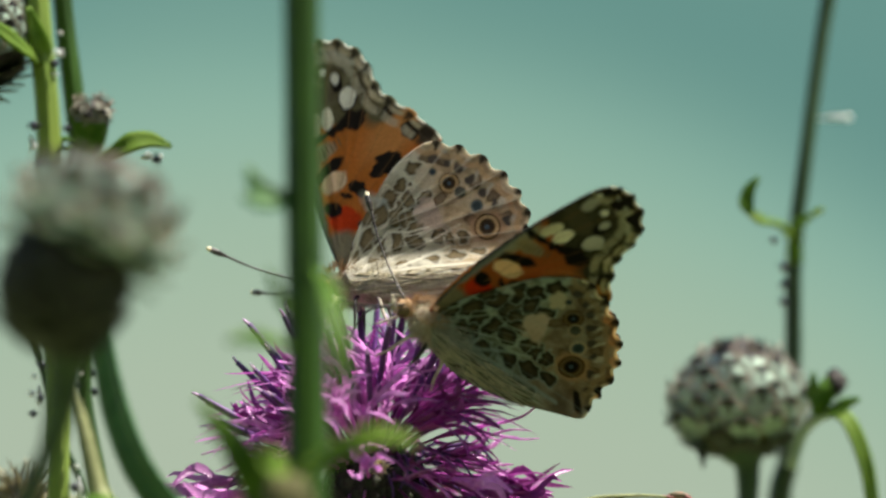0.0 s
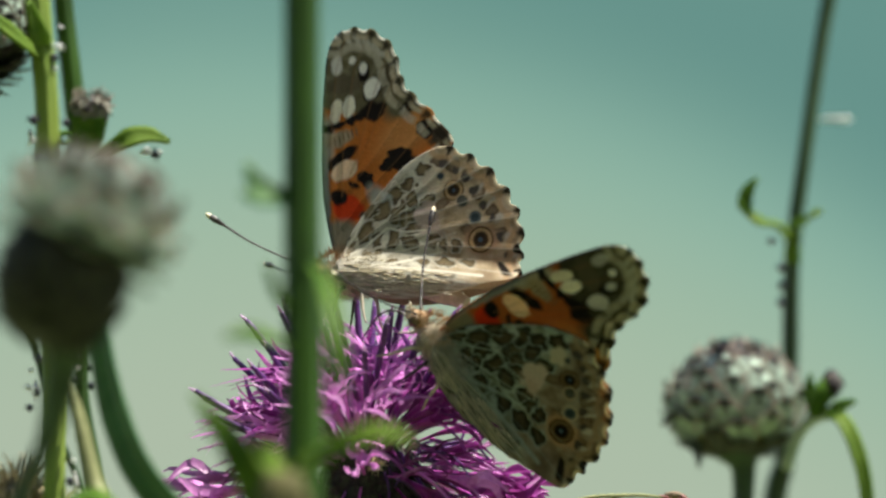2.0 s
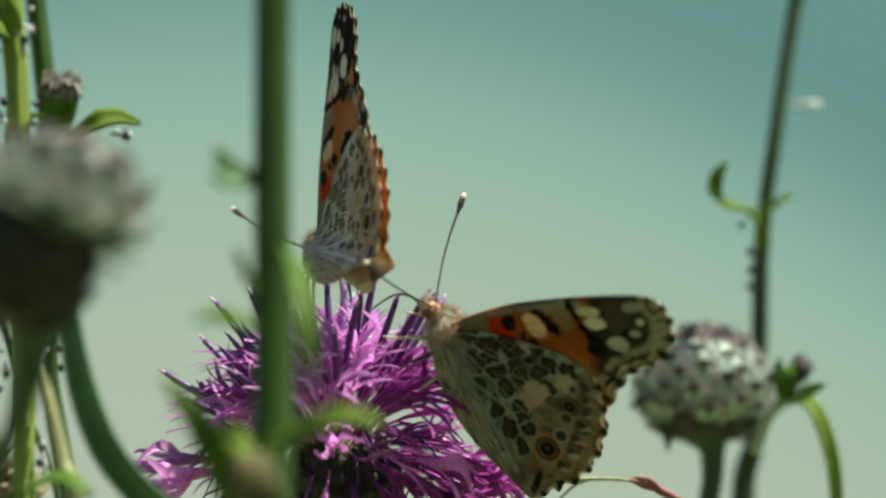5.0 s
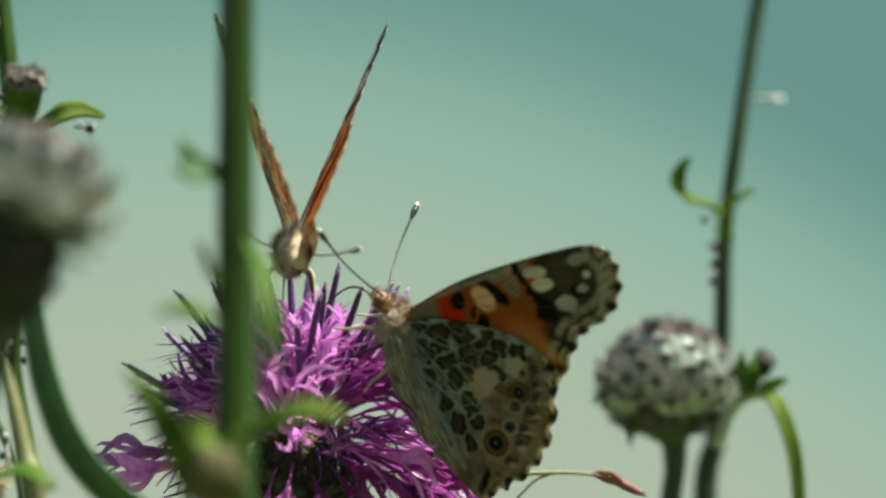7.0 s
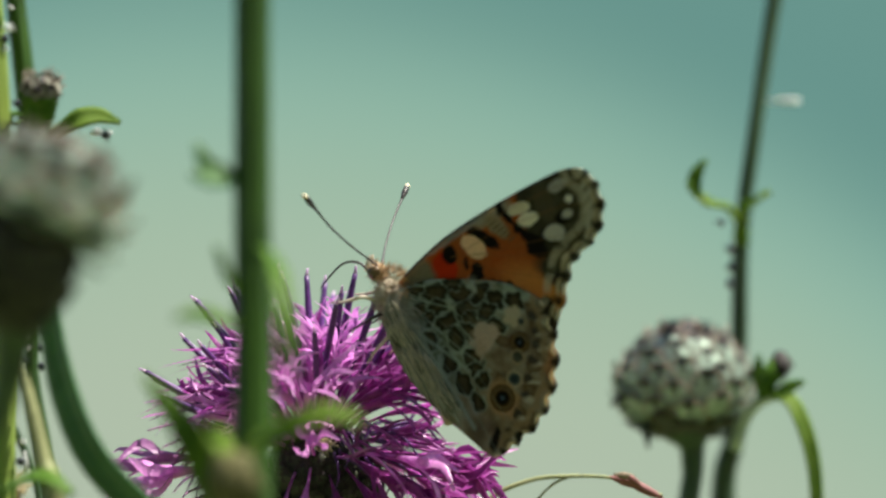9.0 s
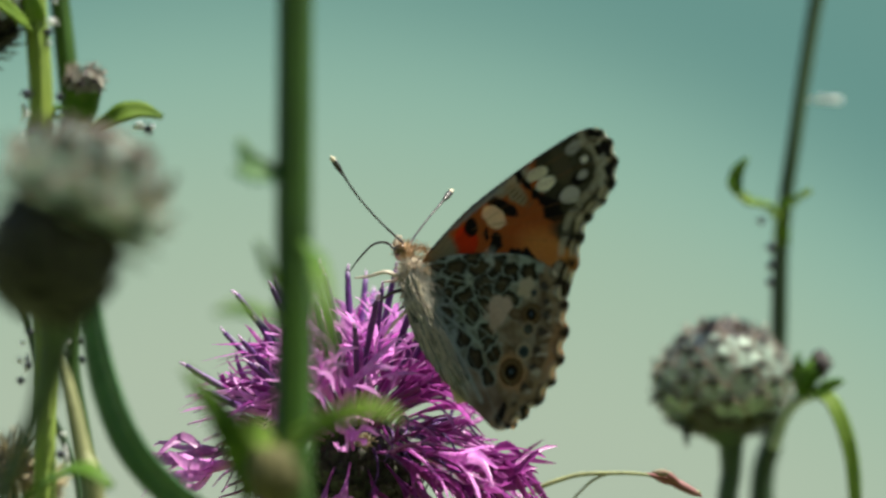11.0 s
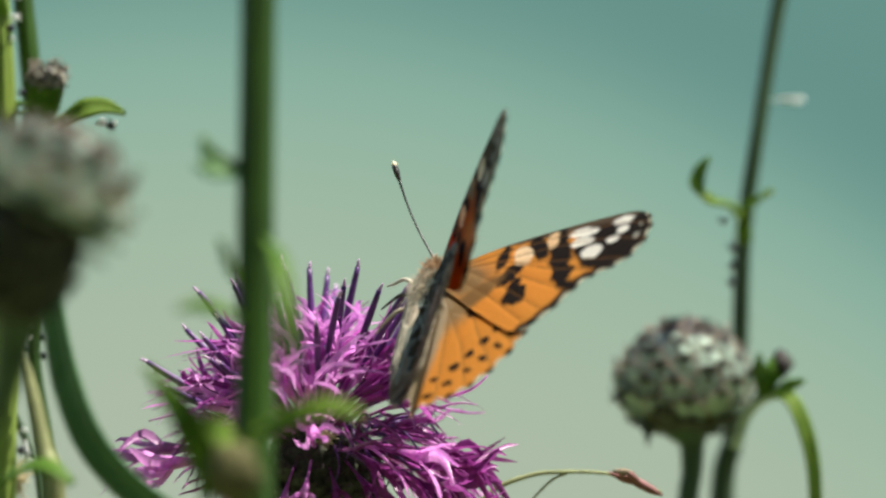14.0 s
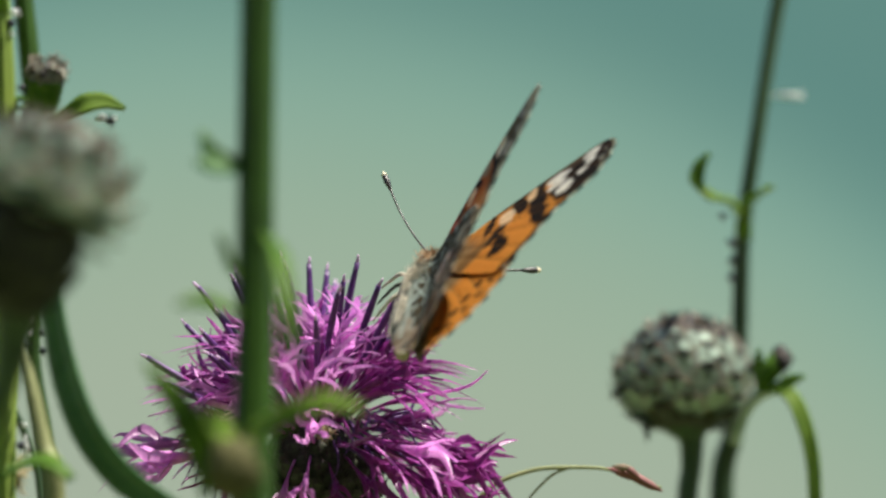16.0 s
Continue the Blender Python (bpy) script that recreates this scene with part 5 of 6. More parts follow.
    c.ring(-12.8, 11.8, 0.62, ((1.0, (0.44, 0.38, 0.28)), (0.70, SLATE)))
    c.ring(-14.9, 10.1, 1.40, eye_a)
    c.ring(-16.3, 8.8, 0.95, ((1.0, (0.48, 0.38, 0.26)), (0.78, (0.10, 0.10, 0.085))))
    c.ring(-18.4, 6.8, 1.10, ((1.0, (0.56, 0.47, 0.33)), (0.78, (0.13, 0.155, 0.16)), (0.5, (0.05, 0.07, 0.08))))
    c.spot(-19.8, 4.0, 2.5, 2.1, (0.50, 0.33, 0.20), 0, 0.8, 0.4)
    c.ring(-19.6, 4.0, 1.75, eye_a)
    for k in range(8):                                               # crescents, then dark lunules by the margin
        t = k / 7
        a, b = -13.6 - 10.6 * t, 13.9 - 11.2 * t ** 1.45
        turn = -40 - 40 * t
        c.spot(a - 0.5, b + 0.2, 0.9, 0.34, (0.55, 0.52, 0.44), turn, 0.25, 0.4)
        c.spot(a + 0.5, b - 0.3, 0.62, 0.55, (0.10, 0.085, 0.075), turn, 0.25, 0.4)
    wave = wave + 0.3 * c.k
    c.lay(np.clip((1.9 - e) / 0.3, 0, 1) * np.clip((e - 0.9) / 0.2, 0, 1) * 0.75, pale((0.60, 0.42, 0.24), (0.38, 0.29, 0.19)))
    c.lay(np.clip((1.6 - e) / 0.3, 0, 1) * np.clip(1.6 * wave - 0.1, 0, 1), (0.05, 0.038, 0.026))
    c.lay(np.clip((0.5 - e) / 0.2, 0, 1) * np.clip(0.4 - 1.1 * wave, 0, 1), (0.85, 0.76, 0.55))
    c.spot(-23.4, 0.4, 1.5, 0.55, (0.03, 0.024, 0.02), 35, 0.25, 0.3)
    c.spot(-24.9, 3.3, 0.8, 0.7, BLACK, 30)
    for w in HIND_VEINS:
        c.line(w, 0.12, pale((0.76, 0.73, 0.60), (0.44, 0.52, 0.48)), 0.2, 0.6 - 0.35 * bold_shaded)
    # pale main veins, with the sun on their raised folds put into the colour
    for w, wide in (([(-0.8, -0.6), (-4.0, -1.1), (-8.0, -0.5), (-11.5, 0.8), (-14.5, 1.9)], 0.30), ([(-4.5, -1.1), (-9.5, -0.9), (-15.0, -0.8), (-21.0, -0.9)], 0.34), ([(-3.0, -1.4), (-7.5, -2.4), (-12.0, -3.0)], 0.24), ([(-1.0, -0.4), (-6.0, 0.6), (-11.0, 2.2), (-16.0, 4.6)], 0.16), ([(-2.0, -0.6), (-8.0, -1.5), (-14.0, -1.6), (-19.0, -2.0)], 0.20), ([(-1.0, 0.2), (-2.4, 3.0), (-3.0, 5.6)], 0.16), ([(-1.0, -0.3), (-4.0, 1.6), (-6.6, 4.4), (-9.2, 4.1), (-12.0, 4.6)], 0.20)):
        c.line(w, wide * 1.2, pale((0.92, 0.89, 0.75), (0.46, 0.55, 0.50)), 0.2, 0.95 - 0.3 * bold_shaded)
    c.spot(-2.6, -1.4, 2.6, 1.4, (0.74 - 0.40 * bold_shaded, 0.71 - 0.38 * bold_shaded, 0.60 - 0.32 * bold_shaded), 0, 1.2)
    c.lay(np.clip((-1.6 - v) / 1.5, 0, 0.45) * (1 - bold_shaded), (0.62, 0.52, 0.41))      # buff inner fold
    strand = np.array([noise.noise(Vector((a * 0.35, b * 3.2, 8.8))) for a, b in zip(u, v)])
    inner = np.clip((-0.4 - v) / 1.4, 0, 1) * np.clip((u + 21) / 4, 0, 1)             # hairy inner fold
    c.lay(inner * 0.55 * bold_shaded, (0.36, 0.38, 0.33))
    c.lay(inner * np.clip(strand * 2.2, 0, 0.65), (0.72, 0.72, 0.62))
    c.lay(inner * np.clip(-strand * 2.2 - 0.05, 0, 0.6), pale((0.34, 0.26, 0.17), (0.15, 0.13, 0.10)))
    return c.c * (1 - 0.08 * bold_shaded)


def hind_upper(u, v):
    c = Canvas(u, v, AMBER)
    e, wave = margin_wave(u, v, HIND_LINE, 8, 0.22, 0.66)
    c.spot(-5.0, 2.4, 7.0, 5.0, (0.33, 0.22, 0.11), 20, 2.6)
    c.spot(-12.5, -2.6, 15.0, 4.6, (0.42, 0.34, 0.23), 4, 1.4)
    c.spot(-8.5, 12.5, 3.0, 2.0, UMBER, 20, 0.8)
    c.spot(-9.8, 7.2, 1.2, 2.4, BLACK, 30, 0.3, 0.6)
    for a, b, s in ((-14.0, 10.3, 0.75), (-15.9, 8.7, 0.78), (-17.6, 7.0, 0.72), (-19.5, 5.1, 0.82), (-20.8, 2.4, 0.6)):
        c.spot(a, b, s, s, BLACK, 0, 0.2)
    for k in range(7):
        t = k / 6
        a, b = -14.6 - 9.2 * t, 13.6 - 11.6 * t ** 1.4
        c.spot(a, b, 0.8, 0.5, BLACK, -40 - 40 * t, 0.2, 0.3)
    c.lay(np.clip((1.1 - e) / 0.3, 0, 1) * np.clip(0.3 + 1.2 * wave, 0, 1), BLACK)
    c.lay(np.clip((0.35 - e) / 0.2, 0, 1) * (0.5 - 0.5 * wave), CREAM)
    for w in HIND_VEINS:
        c.line(w, 0.14, UMBER, 0.14)
    return c.c


def wing_mesh(name, line, mid, under, upper, side, veins, bow, size, flap=0.0, shade_gamma=1.0):
    """A thin two-sided wing: the underside and the upperside carry their own pigment."""
    n, rings = len(line), 54
    us, vs = [mid.x], [mid.y]
    for j in range(1, rings + 1):
        f = (j / rings) ** 0.8
        for p in line:
            us.append(mid.x + (p.x - mid.x) * f)
            vs.append(mid.y + (p.y - mid.y) * f)
    u, v = np.array(us), np.array(vs)
    lift = bow * ((v - 12) / 18) ** 2 - bow * 0.4
    fold = np.clip((1.4 - v) / 3.6, 0, 1)                            # inner edge cups the abdomen
    lift = lift - flap * fold * fold * (3 - 2 * fold)
    near = np.full(len(u), 99.0)
    for w in veins:
        for (a, b), (c, d) in zip(w, w[1:]):
            ex, ey = c - a, d - b
            t = np.clip(((u - a) * ex + (v - b) * ey) / (ex * ex + ey * ey), 0, 1)
            near = np.minimum(near, np.hypot(u - a - t * ex, v - b - t * ey))
    pleat = 0.05 * np.clip(1 - near / 0.7, 0, 1)
    half = 0.03
    count = len(u)
    co = np.zeros((2 * count, 3))
    co[:count] = np.c_[u, side * v, lift - half - pleat]
    co[count:] = np.c_[u, side * v, lift + half - pleat]
    faces = []
    for k in range(n):
        faces.append((0, 1 + k, 1 + (k + 1) % n))
    for j in range(rings - 1):
        a, b = 1 + j * n, 1 + (j + 1) * n
        for k in range(n):
            k2 = (k + 1) % n
            faces.append((a + k, b + k, b + k2, a + k2))
    low_faces = faces if side < 0 else [f[::-1] for f in faces]
    top_faces = [tuple(i + count for i in f[::-1]) for f in low_faces]
    a = 1 + (rings - 1) * n
    rim = [(a + k, a + (k + 1) % n, a + (k + 1) % n + count, a + k + count) for k in range(n)]
    me = bpy.data.meshes.new(name)
    me.from_pydata((co * 0.001 * size).tolist(), [], low_faces + top_faces + rim)
    me.polygons.foreach_set("material_index", [0] * len(low_faces) + [1] * len(top_faces) + [0] * len(rim))
    me.polygons.foreach_set("use_smooth", [True] * (len(low_faces) + len(top_faces)) + [False] * len(rim))
    col = np.ones((2 * count, 4))
    # the power darkens the underside pigment to stand in for shade
    col[:count, :3], col[count:, :3] = under(u, v) ** shade_gamma, upper(u, v)
    at = me.color_attributes.new("pigment", "FLOAT_COLOR", "POINT")
    at.data.foreach_set("color", col.astype(np.float32).ravel())
    me.materials.append(WING_UNDER)
    me.materials.append(WING_UPPER)
    me.update()
    return me


def fur_into(bm, centre, radii, count, length, seed, way=(-0.7, 0, 0), lo=-1.0):
    r__ = random.Random(seed)
    for _ in range(count):
        d = Vector((r__.gauss(0, 1), r__.gauss(0, 1), r__.gauss(0, 1))).normalized()
        if d.z < lo:
            continue
        p = Vector(centre) + Vector((d.x * radii[0], d.y * radii[1], d.z * radii[2])) * 0.96
        w = (d + Vector(way) + Vector((r__.uniform(-1, 1), r__.uniform(-1, 1), r__.uniform(-1, 1))) * 0.35).normalized()
        q = p + w * length * r__.uniform(0.6, 1.3)
        s = w.orthogonal().normalized() * 0.000055
        t = w.cross(s)
        vs = [bm.verts.new(x) for x in (p + s, p - s * 0.5 + t * 0.87, p - s * 0.5 - t * 0.87, q)]
        for tri in ((0, 1, 3), (1, 2, 3), (2, 0, 3)):
            bm.faces.new([vs[i] for i in tri])


M = 0.001


def fold_hair(side, k, seed):
    """Long hairs that lie backwards on the underside of a hindwing's inner fold."""
    r_ = random.Random(seed)
    bm = bmesh.new()
    for i in range(120):
        u = -1.5 - 13.5 * r_.random()
        low = -2.6 - 2.0 * math.sin(min(1.0, -u / 11) * 2.4)
        v = low * (1 - 0.75 * r_.random() ** 1.3)
        reach, aside = r_.uniform(1.8, 3.6), r_.uniform(-0.5, 0.5)
        pts = []
        for f in (0.0, 0.4, 0.75, 1.0):
            vv = v + aside * f
            fold = min(1.0, max(0.0, (1.4 - vv) / 3.6))
            z = 0.12 * (((vv - 12) / 18) ** 2 - 0.4) - 2.0 * fold * fold * (3 - 2 * fold) - 0.10 - 0.28 * math.sin(2.6 * f)
            pts.append(Vector((u - reach * f, side * vv, z)) * k)
        tube_into(bm, pts, [0.075 * k, 0.07 * k, 0.05 * k, 0.02 * k], 4, 5)
    return bm


def butterfly(label, size, seed, tips, shade_gamma, bold_shaded):
    """A painted butterfly; x to its head, y to its left, z to its back, with its origin between the wing roots."""
    bf = thing("butterfly", (0, 0, 0), label, "butterfly", "butterflies on the flower")
    k = M * size
    bm = bmesh.new()
    ball_into(bm, Vector((-2.6, 0, -2.4)) * k, Vector((4.0, 2.1, 2.5)) * k, 20, 14, 0, 0.05)
    thorax = part("thorax", bm, ABDOMEN, bf)
    bm = bmesh.new()
    fur_into(bm, Vector((-2.6, 0, -2.4)) * k, Vector((4.0, 2.1, 2.5)) * k, 1500, 1.25 * k, seed)
    fur_into(bm, Vector((-4.5, 0, -1.6)) * k, Vector((2.6, 1.9, 1.8)) * k, 420, 2.6 * k, seed + 4, (-1.6, 0, 0.2))
    part("fur", bm, FUR_PALE, thorax, "long cream and grey body hair")
    bm = bmesh.new()
    fur_into(bm, Vector((-0.3, 0, -1.1)) * k, Vector((2.6, 2.0, 1.8)) * k, 620, 1.2 * k, seed + 1, (-0.4, 0, 0.3), -0.1)
    part("collar", bm, FUR_TAWNY, thorax, "tawny hair on the collar")
    bm = bmesh.new()
    pts = [Vector(p) * k for p in ((-4.5, 0, -2.0), (-8, 0, -1.9), (-12, 0, -2.3), (-15.8, 0, -3.3), (-18.8, 0, -4.4))]
    tube_into(bm, pts, [2.0 * k, 1.9 * k, 1.75 * k, 1.45 * k, 0.9 * k], 18, 30, 1, 0.04, wobble=0.12)
    belly = part("abdomen", bm, ABDOMEN, bf)
    bm = bmesh.new()
    fur_into(bm, Vector((-10.5, 0, -2.1)) * k, Vector((6.6, 1.75, 1.75)) * k, 900, 1.0 * k, seed + 2, (-1.2, 0, 0.3))
    part("fur", bm, FUR_PALE, belly, "short cream hair")
    bm = bmesh.new()
    ball_into(bm, Vector((2.5, 0, -2.3)) * k, Vector((1.25, 1.2, 1.3)) * k, 14, 10)
    fur_into(bm, Vector((2.5, 0, -2.3)) * k, Vector((1.25, 1.0, 1.3)) * k, 160, 0.9 * k, seed + 3, (0.2, 0, 0.5))
    head = part("head", bm, FUR_TAWNY, bf)
    for s in (-1, 1):
        bm = bmesh.new()
        ball_into(bm, Vector((2.7, s * 0.95, -2.3)) * k, Vector((0.8, 0.5, 0.9)) * k, 12, 8)
        part("eye", bm, EYE, head, "hazel compound eye")
        bm = bmesh.new()
        tube_into(bm, [Vector(p) * k for p in ((3.0, s * 0.4, -2.8), (4.0, s * 0.45, -2.6), (4.8, s * 0.4, -1.8))], [0.35 * k, 0.42 * k, 0.12 * k], 8, 8)
        part("palp", bm, FUR_PALE, head)
        bm = bmesh.new()
        root, tip = Vector((3.1, s * 0.5, -1.5)) * k, Vector(tips[0 if s > 0 else 1]) * k
        sag = Vector((0, 0, -0.5)) * k
        a = [root, root.lerp(tip, 0.35) + sag, root.lerp(tip, 0.7) + sag, tip]
        ahead = (tip - a[2]).normalized() * k
        tube_into(bm, a, [0.16 * k, 0.13 * k, 0.13 * k, 0.17 * k], 7, 24)
        antenna = part("antenna", bm, CHITIN, head)
        bm = bmesh.new()
        tube_into(bm, [tip - ahead * 0.2, tip + ahead, tip + ahead * 2.0], [0.2 * k, 0.42 * k, 0.36 * k], 8, 8)
        tube_into(bm, [tip + ahead * 1.9, tip + ahead * 2.3, tip + ahead * 2.65], [0.36 * k, 0.34 * k, 0.1 * k], 8, 5, mat=1)
        club = new("antenna_club", mesh_of("antenna_club", bm, CHITIN, CLUB_TIP))
        club.parent = head
        tagged(club, "black antenna club with a cream tip")
        for j, (x, reach) in enumerate(((-0.6, 4.2), (-2.4, 4.8), (-4.2, 4.6))):
            bm = bmesh.new()
            f = (0.9, 0.1, -0.8)[j]
            leg = [Vector(p) * k for p in ((x, s * 1.0, -3.8), (x + f * 1.4, s * 2.6, -4.6), (x + f * 2.2, s * 3.1, -6.8), (x + f * 3.2, s * 3.3, -8.6))]
            tube_into(bm, leg, [0.32 * k, 0.26 * k, 0.2 * k, 0.1 * k], 7, 18)
            part("leg", bm, CHITIN_PALE if j != 1 else CHITIN, bf)
    bm = bmesh.new()
    tube_into(bm, [Vector(p) * k for p in ((3.3, 0, -3.2), (5.0, 0, -4.0), (5.9, 0, -5.8), (5.6, 0, -8.2), (4.9, 0, -10.6))], [0.18 * k, 0.17 * k, 0.15 * k, 0.13 * k, 0.08 * k], 7, 24)
    part("proboscis", bm, CHITIN, bf)
    wings = {}
    for s, n in ((1, "left"), (-1, "right")):
        hw = new("hindwing", wing_mesh("hindwing", HIND_LINE, HIND_MID, functools.partial(hind_under, bold_shaded=bold_shaded), hind_upper, s, HIND_VEINS, 0.12, size * (1.0 if s > 0 else 0.985), 2.0, shade_gamma))
        fw = new("forewing", wing_mesh("forewing", FORE_LINE, FORE_MID, functools.partial(fore_under, bold_shaded=bold_shaded), fore_upper, s, FORE_VEINS, 0.12, size, 0.0, shade_gamma))
        for w in (hw, fw):
            w.parent = bf
        part("hair_fringe", fold_hair(s, k, seed + 7 + s), FUR_PALE, hw, "long pale hair on the inner fold")
        wings[n] = (fw, hw)
    return bf, wings


# undersides toned by light: the first as in sun, the second as in shade
LADY_A, WINGS_A = butterfly("sunlit-pale orange and black butterfly with marbled undersides, on the flower", 1.03, 41, ((14.0, 5.8, 2.0), (12.4, -9.0, -0.5)), 1.0, 0.0)
LADY_B, WINGS_B = butterfly("orange and brown butterfly clinging to the edge of the magenta flower", 1.03, 57, ((12.8, 8.2, -1.0), (10.1, -11.8, 0.2)), 1.12, 1.0)


# ---- damselfly ----
def damselfly():
    d = thing("damselfly", (0, 0, 0), "slender bright blue damselfly in flight with clear wings", "damselfly")
    bm = bmesh.new()
    ball_into(bm, Vector((3.0, 0, 0)) * M, Vector((1.0, 2.0, 1.0)) * M, 14, 9)
    part("head", bm, BLUE_DARK, d)
    bm = bmesh.new()
    ball_into(bm, Vector((-0.6, 0, 0)) * M, Vector((3.0, 1.3, 1.7)) * M, 16, 10)
    part("thorax", bm, BLUE_DARK, d)
    for i in range(6):
        bm = bmesh.new()
        x = -3.0 - i * 2.3
        tube_into(bm, [Vector(p) * M for p in ((x, 0, -0.08 * i), (x - 1.1, 0, -0.08 * i - 0.05), (x - 2.3, 0, -0.08 * i - 0.1))], [1.0 * M, 0.9 * M, 1.0 * M], 10, 6)
        part("abdomen_segment", bm, BLUE, d)
    out = []
    for s in (1, -1):
        for x, back in ((0.4, 0.5), (-1.4, -4.5)):
            bm = bmesh.new()
            blade_into(bm, [Vector((0, 0, 0)), Vector((back * 0.3, s * 6, 0)) * M, Vector((back * 0.7, s * 13, 0)) * M, Vector((back, s * 19, 0)) * M], [0.0006, 0.0016, 0.0022, 0.0012], up=(0, 0, 1), fold=0.02, thick=0.00002)
            w = part("wing", bm, MEMBRANE, d, "clear veined wing")
            w.location = Vector((x, s * 0.8, 1.2)) * M
            w.rotation_euler = (radians(s * 28), 0, 0)
    return d


DAMSEL = damselfly()


# ---- what moves ----
def motions():
    def wing(side, raise_, sweep, drop=0.0, twist=0.0):
        """A wing's pose on the body: degrees raised, degrees swept to the head, millimetres below the back, degrees twisted."""
        return pose(0, side * 0.0003, 0, side * raise_, 0, 0) @ pose(0, 0, drop * 0.001, 0, 0, -side * sweep) @ pose(0, 0, 0, 0, twist, 0)

    walk(LADY_A, [
        (0.0, pose(-0.0157, 0.6738, 0.7470, 6.1, 3.1, 170.2)),
        (0.5, pose(-0.0154, 0.6736, 0.7501, -1.1, -15.0, 149.8)),
        (1.0, pose(-0.0150, 0.6737, 0.7499, 4.8, -15.9, 160.7)),
        (1.5, pose(-0.0159, 0.6737, 0.7486, 2.4, -11.4, 161.9)),
        (2.0, pose(-0.0160, 0.6736, 0.7482, 7.5, -6.6, 159.8)),
        (2.5, pose(-0.0160, 0.6736, 0.7497, 8.1, -14.0, 148.5)),
        (3.0, pose(-0.0168, 0.6737, 0.7476, 6.4, -1.7, 142.1)),
        (3.5, pose(-0.0167, 0.6737, 0.7472, -0.5, 1.0, 139.1)),
        (4.0, pose(-0.0153, 0.6737, 0.7493, -10.5, -10.9, 122.8)),
        (6.3, pose(-0.0140, 0.6739, 0.7471, 6.4, 0.0, 98.9)),
        (6.5, pose(-0.0142, 0.6739, 0.7474, 8.0, 1.3, 95.4)),
        (7.0, pose(-0.0133, 0.6738, 0.7477, 3.1, -0.6, 95.8)),
        (7.4, pose(-0.0138, 0.6737, 0.7490, -0.2, -7.3, 101.0)),
        (7.5, pose(-0.0138, 0.6737, 0.7489, -3.0, -5.0, 107.0)),
        (7.6, pose(-0.0090, 0.6720, 0.7810, 63.4, -48.5, 138.2)),
        (7.8, pose(-0.0397, 0.6920, 0.8560, 63.4, -48.5, 138.2)),
        (9.0, pose(-0.5197, 1.5720, 1.7760, 63.4, -48.5, 138.2)),
        (16.0, pose(-6.0197, 9.6720, 5.7760, 63.4, -48.5, 138.2))])
    walk(WINGS_A["left"][0], [
        (0.0, wing(1, 89.3, 3.1)),
        (0.5, wing(1, 66.2, 5.7)),
        (1.0, wing(1, 90.5, 3.1)),
        (1.5, wing(1, 90.4, 3.3)),
        (2.0, wing(1, 90.4, 4.8)),
        (2.5, wing(1, 90.4, 3.4)),
        (3.0, wing(1, 83.5, 5.3)),
        (3.5, wing(1, 89.2, 6.3)),
        (4.0, wing(1, 101.9, 3.9)),
        (6.3, wing(1, 82.8, 1.2)),
        (6.5, wing(1, 66.3, 0.9)),
        (7.0, wing(1, 68.0, -3.0)),
        (7.4, wing(1, 56.6, -4.1)),
        (7.5, wing(1, 70.0, -0.9)),
        (7.6, wing(1, 86.0, 5.0)),
        (7.8, wing(1, 60.0, 5.0)),
        (9.0, wing(1, 30.0, 5.0)),
        (16.0, wing(1, 60.0, 5.0))])
    walk(WINGS_A["left"][1], [
        (0.0, wing(1, 89.3, 0, -0.3)),
        (0.5, wing(1, 66.2, 0, -0.3)),
        (1.0, wing(1, 90.5, 0, -0.3)),
        (1.5, wing(1, 90.4, 0, -0.3)),
        (2.0, wing(1, 90.4, 0, -0.3)),
        (2.5, wing(1, 90.4, 0, -0.3)),
        (3.0, wing(1, 83.5, 0, -0.3)),
        (3.5, wing(1, 89.2, 0, -0.3)),
        (4.0, wing(1, 101.9, 0, -0.3)),
        (6.3, wing(1, 82.8, 0, -0.3)),
        (6.5, wing(1, 66.3, 0, -0.3)),
        (7.0, wing(1, 68.0, 0, -0.3)),
        (7.4, wing(1, 56.6, 0, -0.3)),
        (7.5, wing(1, 70.0, 0, -0.3)),
        (7.6, wing(1, 86.0, 0, -0.3)),
        (7.8, wing(1, 60.0, 0, -0.3)),
        (9.0, wing(1, 30.0, 0, -0.3)),
        (16.0, wing(1, 60.0, 0, -0.3))])
    walk(WINGS_A["right"][0], [
        (0.0, wing(-1, 90.4, 3.1)),
        (0.5, wing(-1, 57.5, 5.7)),
        (1.0, wing(-1, 90.4, 3.1)),
        (1.5, wing(-1, 90.4, 3.3)),
        (2.0, wing(-1, 90.4, 4.8)),
        (2.5, wing(-1, 90.4, 3.4)),
        (3.0, wing(-1, 81.2, 5.3)),
        (3.5, wing(-1, 83.8, 6.3)),
        (4.0, wing(-1, 75.8, 3.9)),
        (6.3, wing(-1, 89.7, 1.2)),
        (6.5, wing(-1, 75.3, 0.9)),
        (7.0, wing(-1, 69.4, -3.0)),
        (7.4, wing(-1, 57.7, -4.1)),
        (7.5, wing(-1, 77.3, -0.9)),
        (7.6, wing(-1, 86.0, 5.0)),
        (7.8, wing(-1, 60.0, 5.0)),
        (9.0, wing(-1, 30.0, 5.0)),
        (16.0, wing(-1, 60.0, 5.0))])
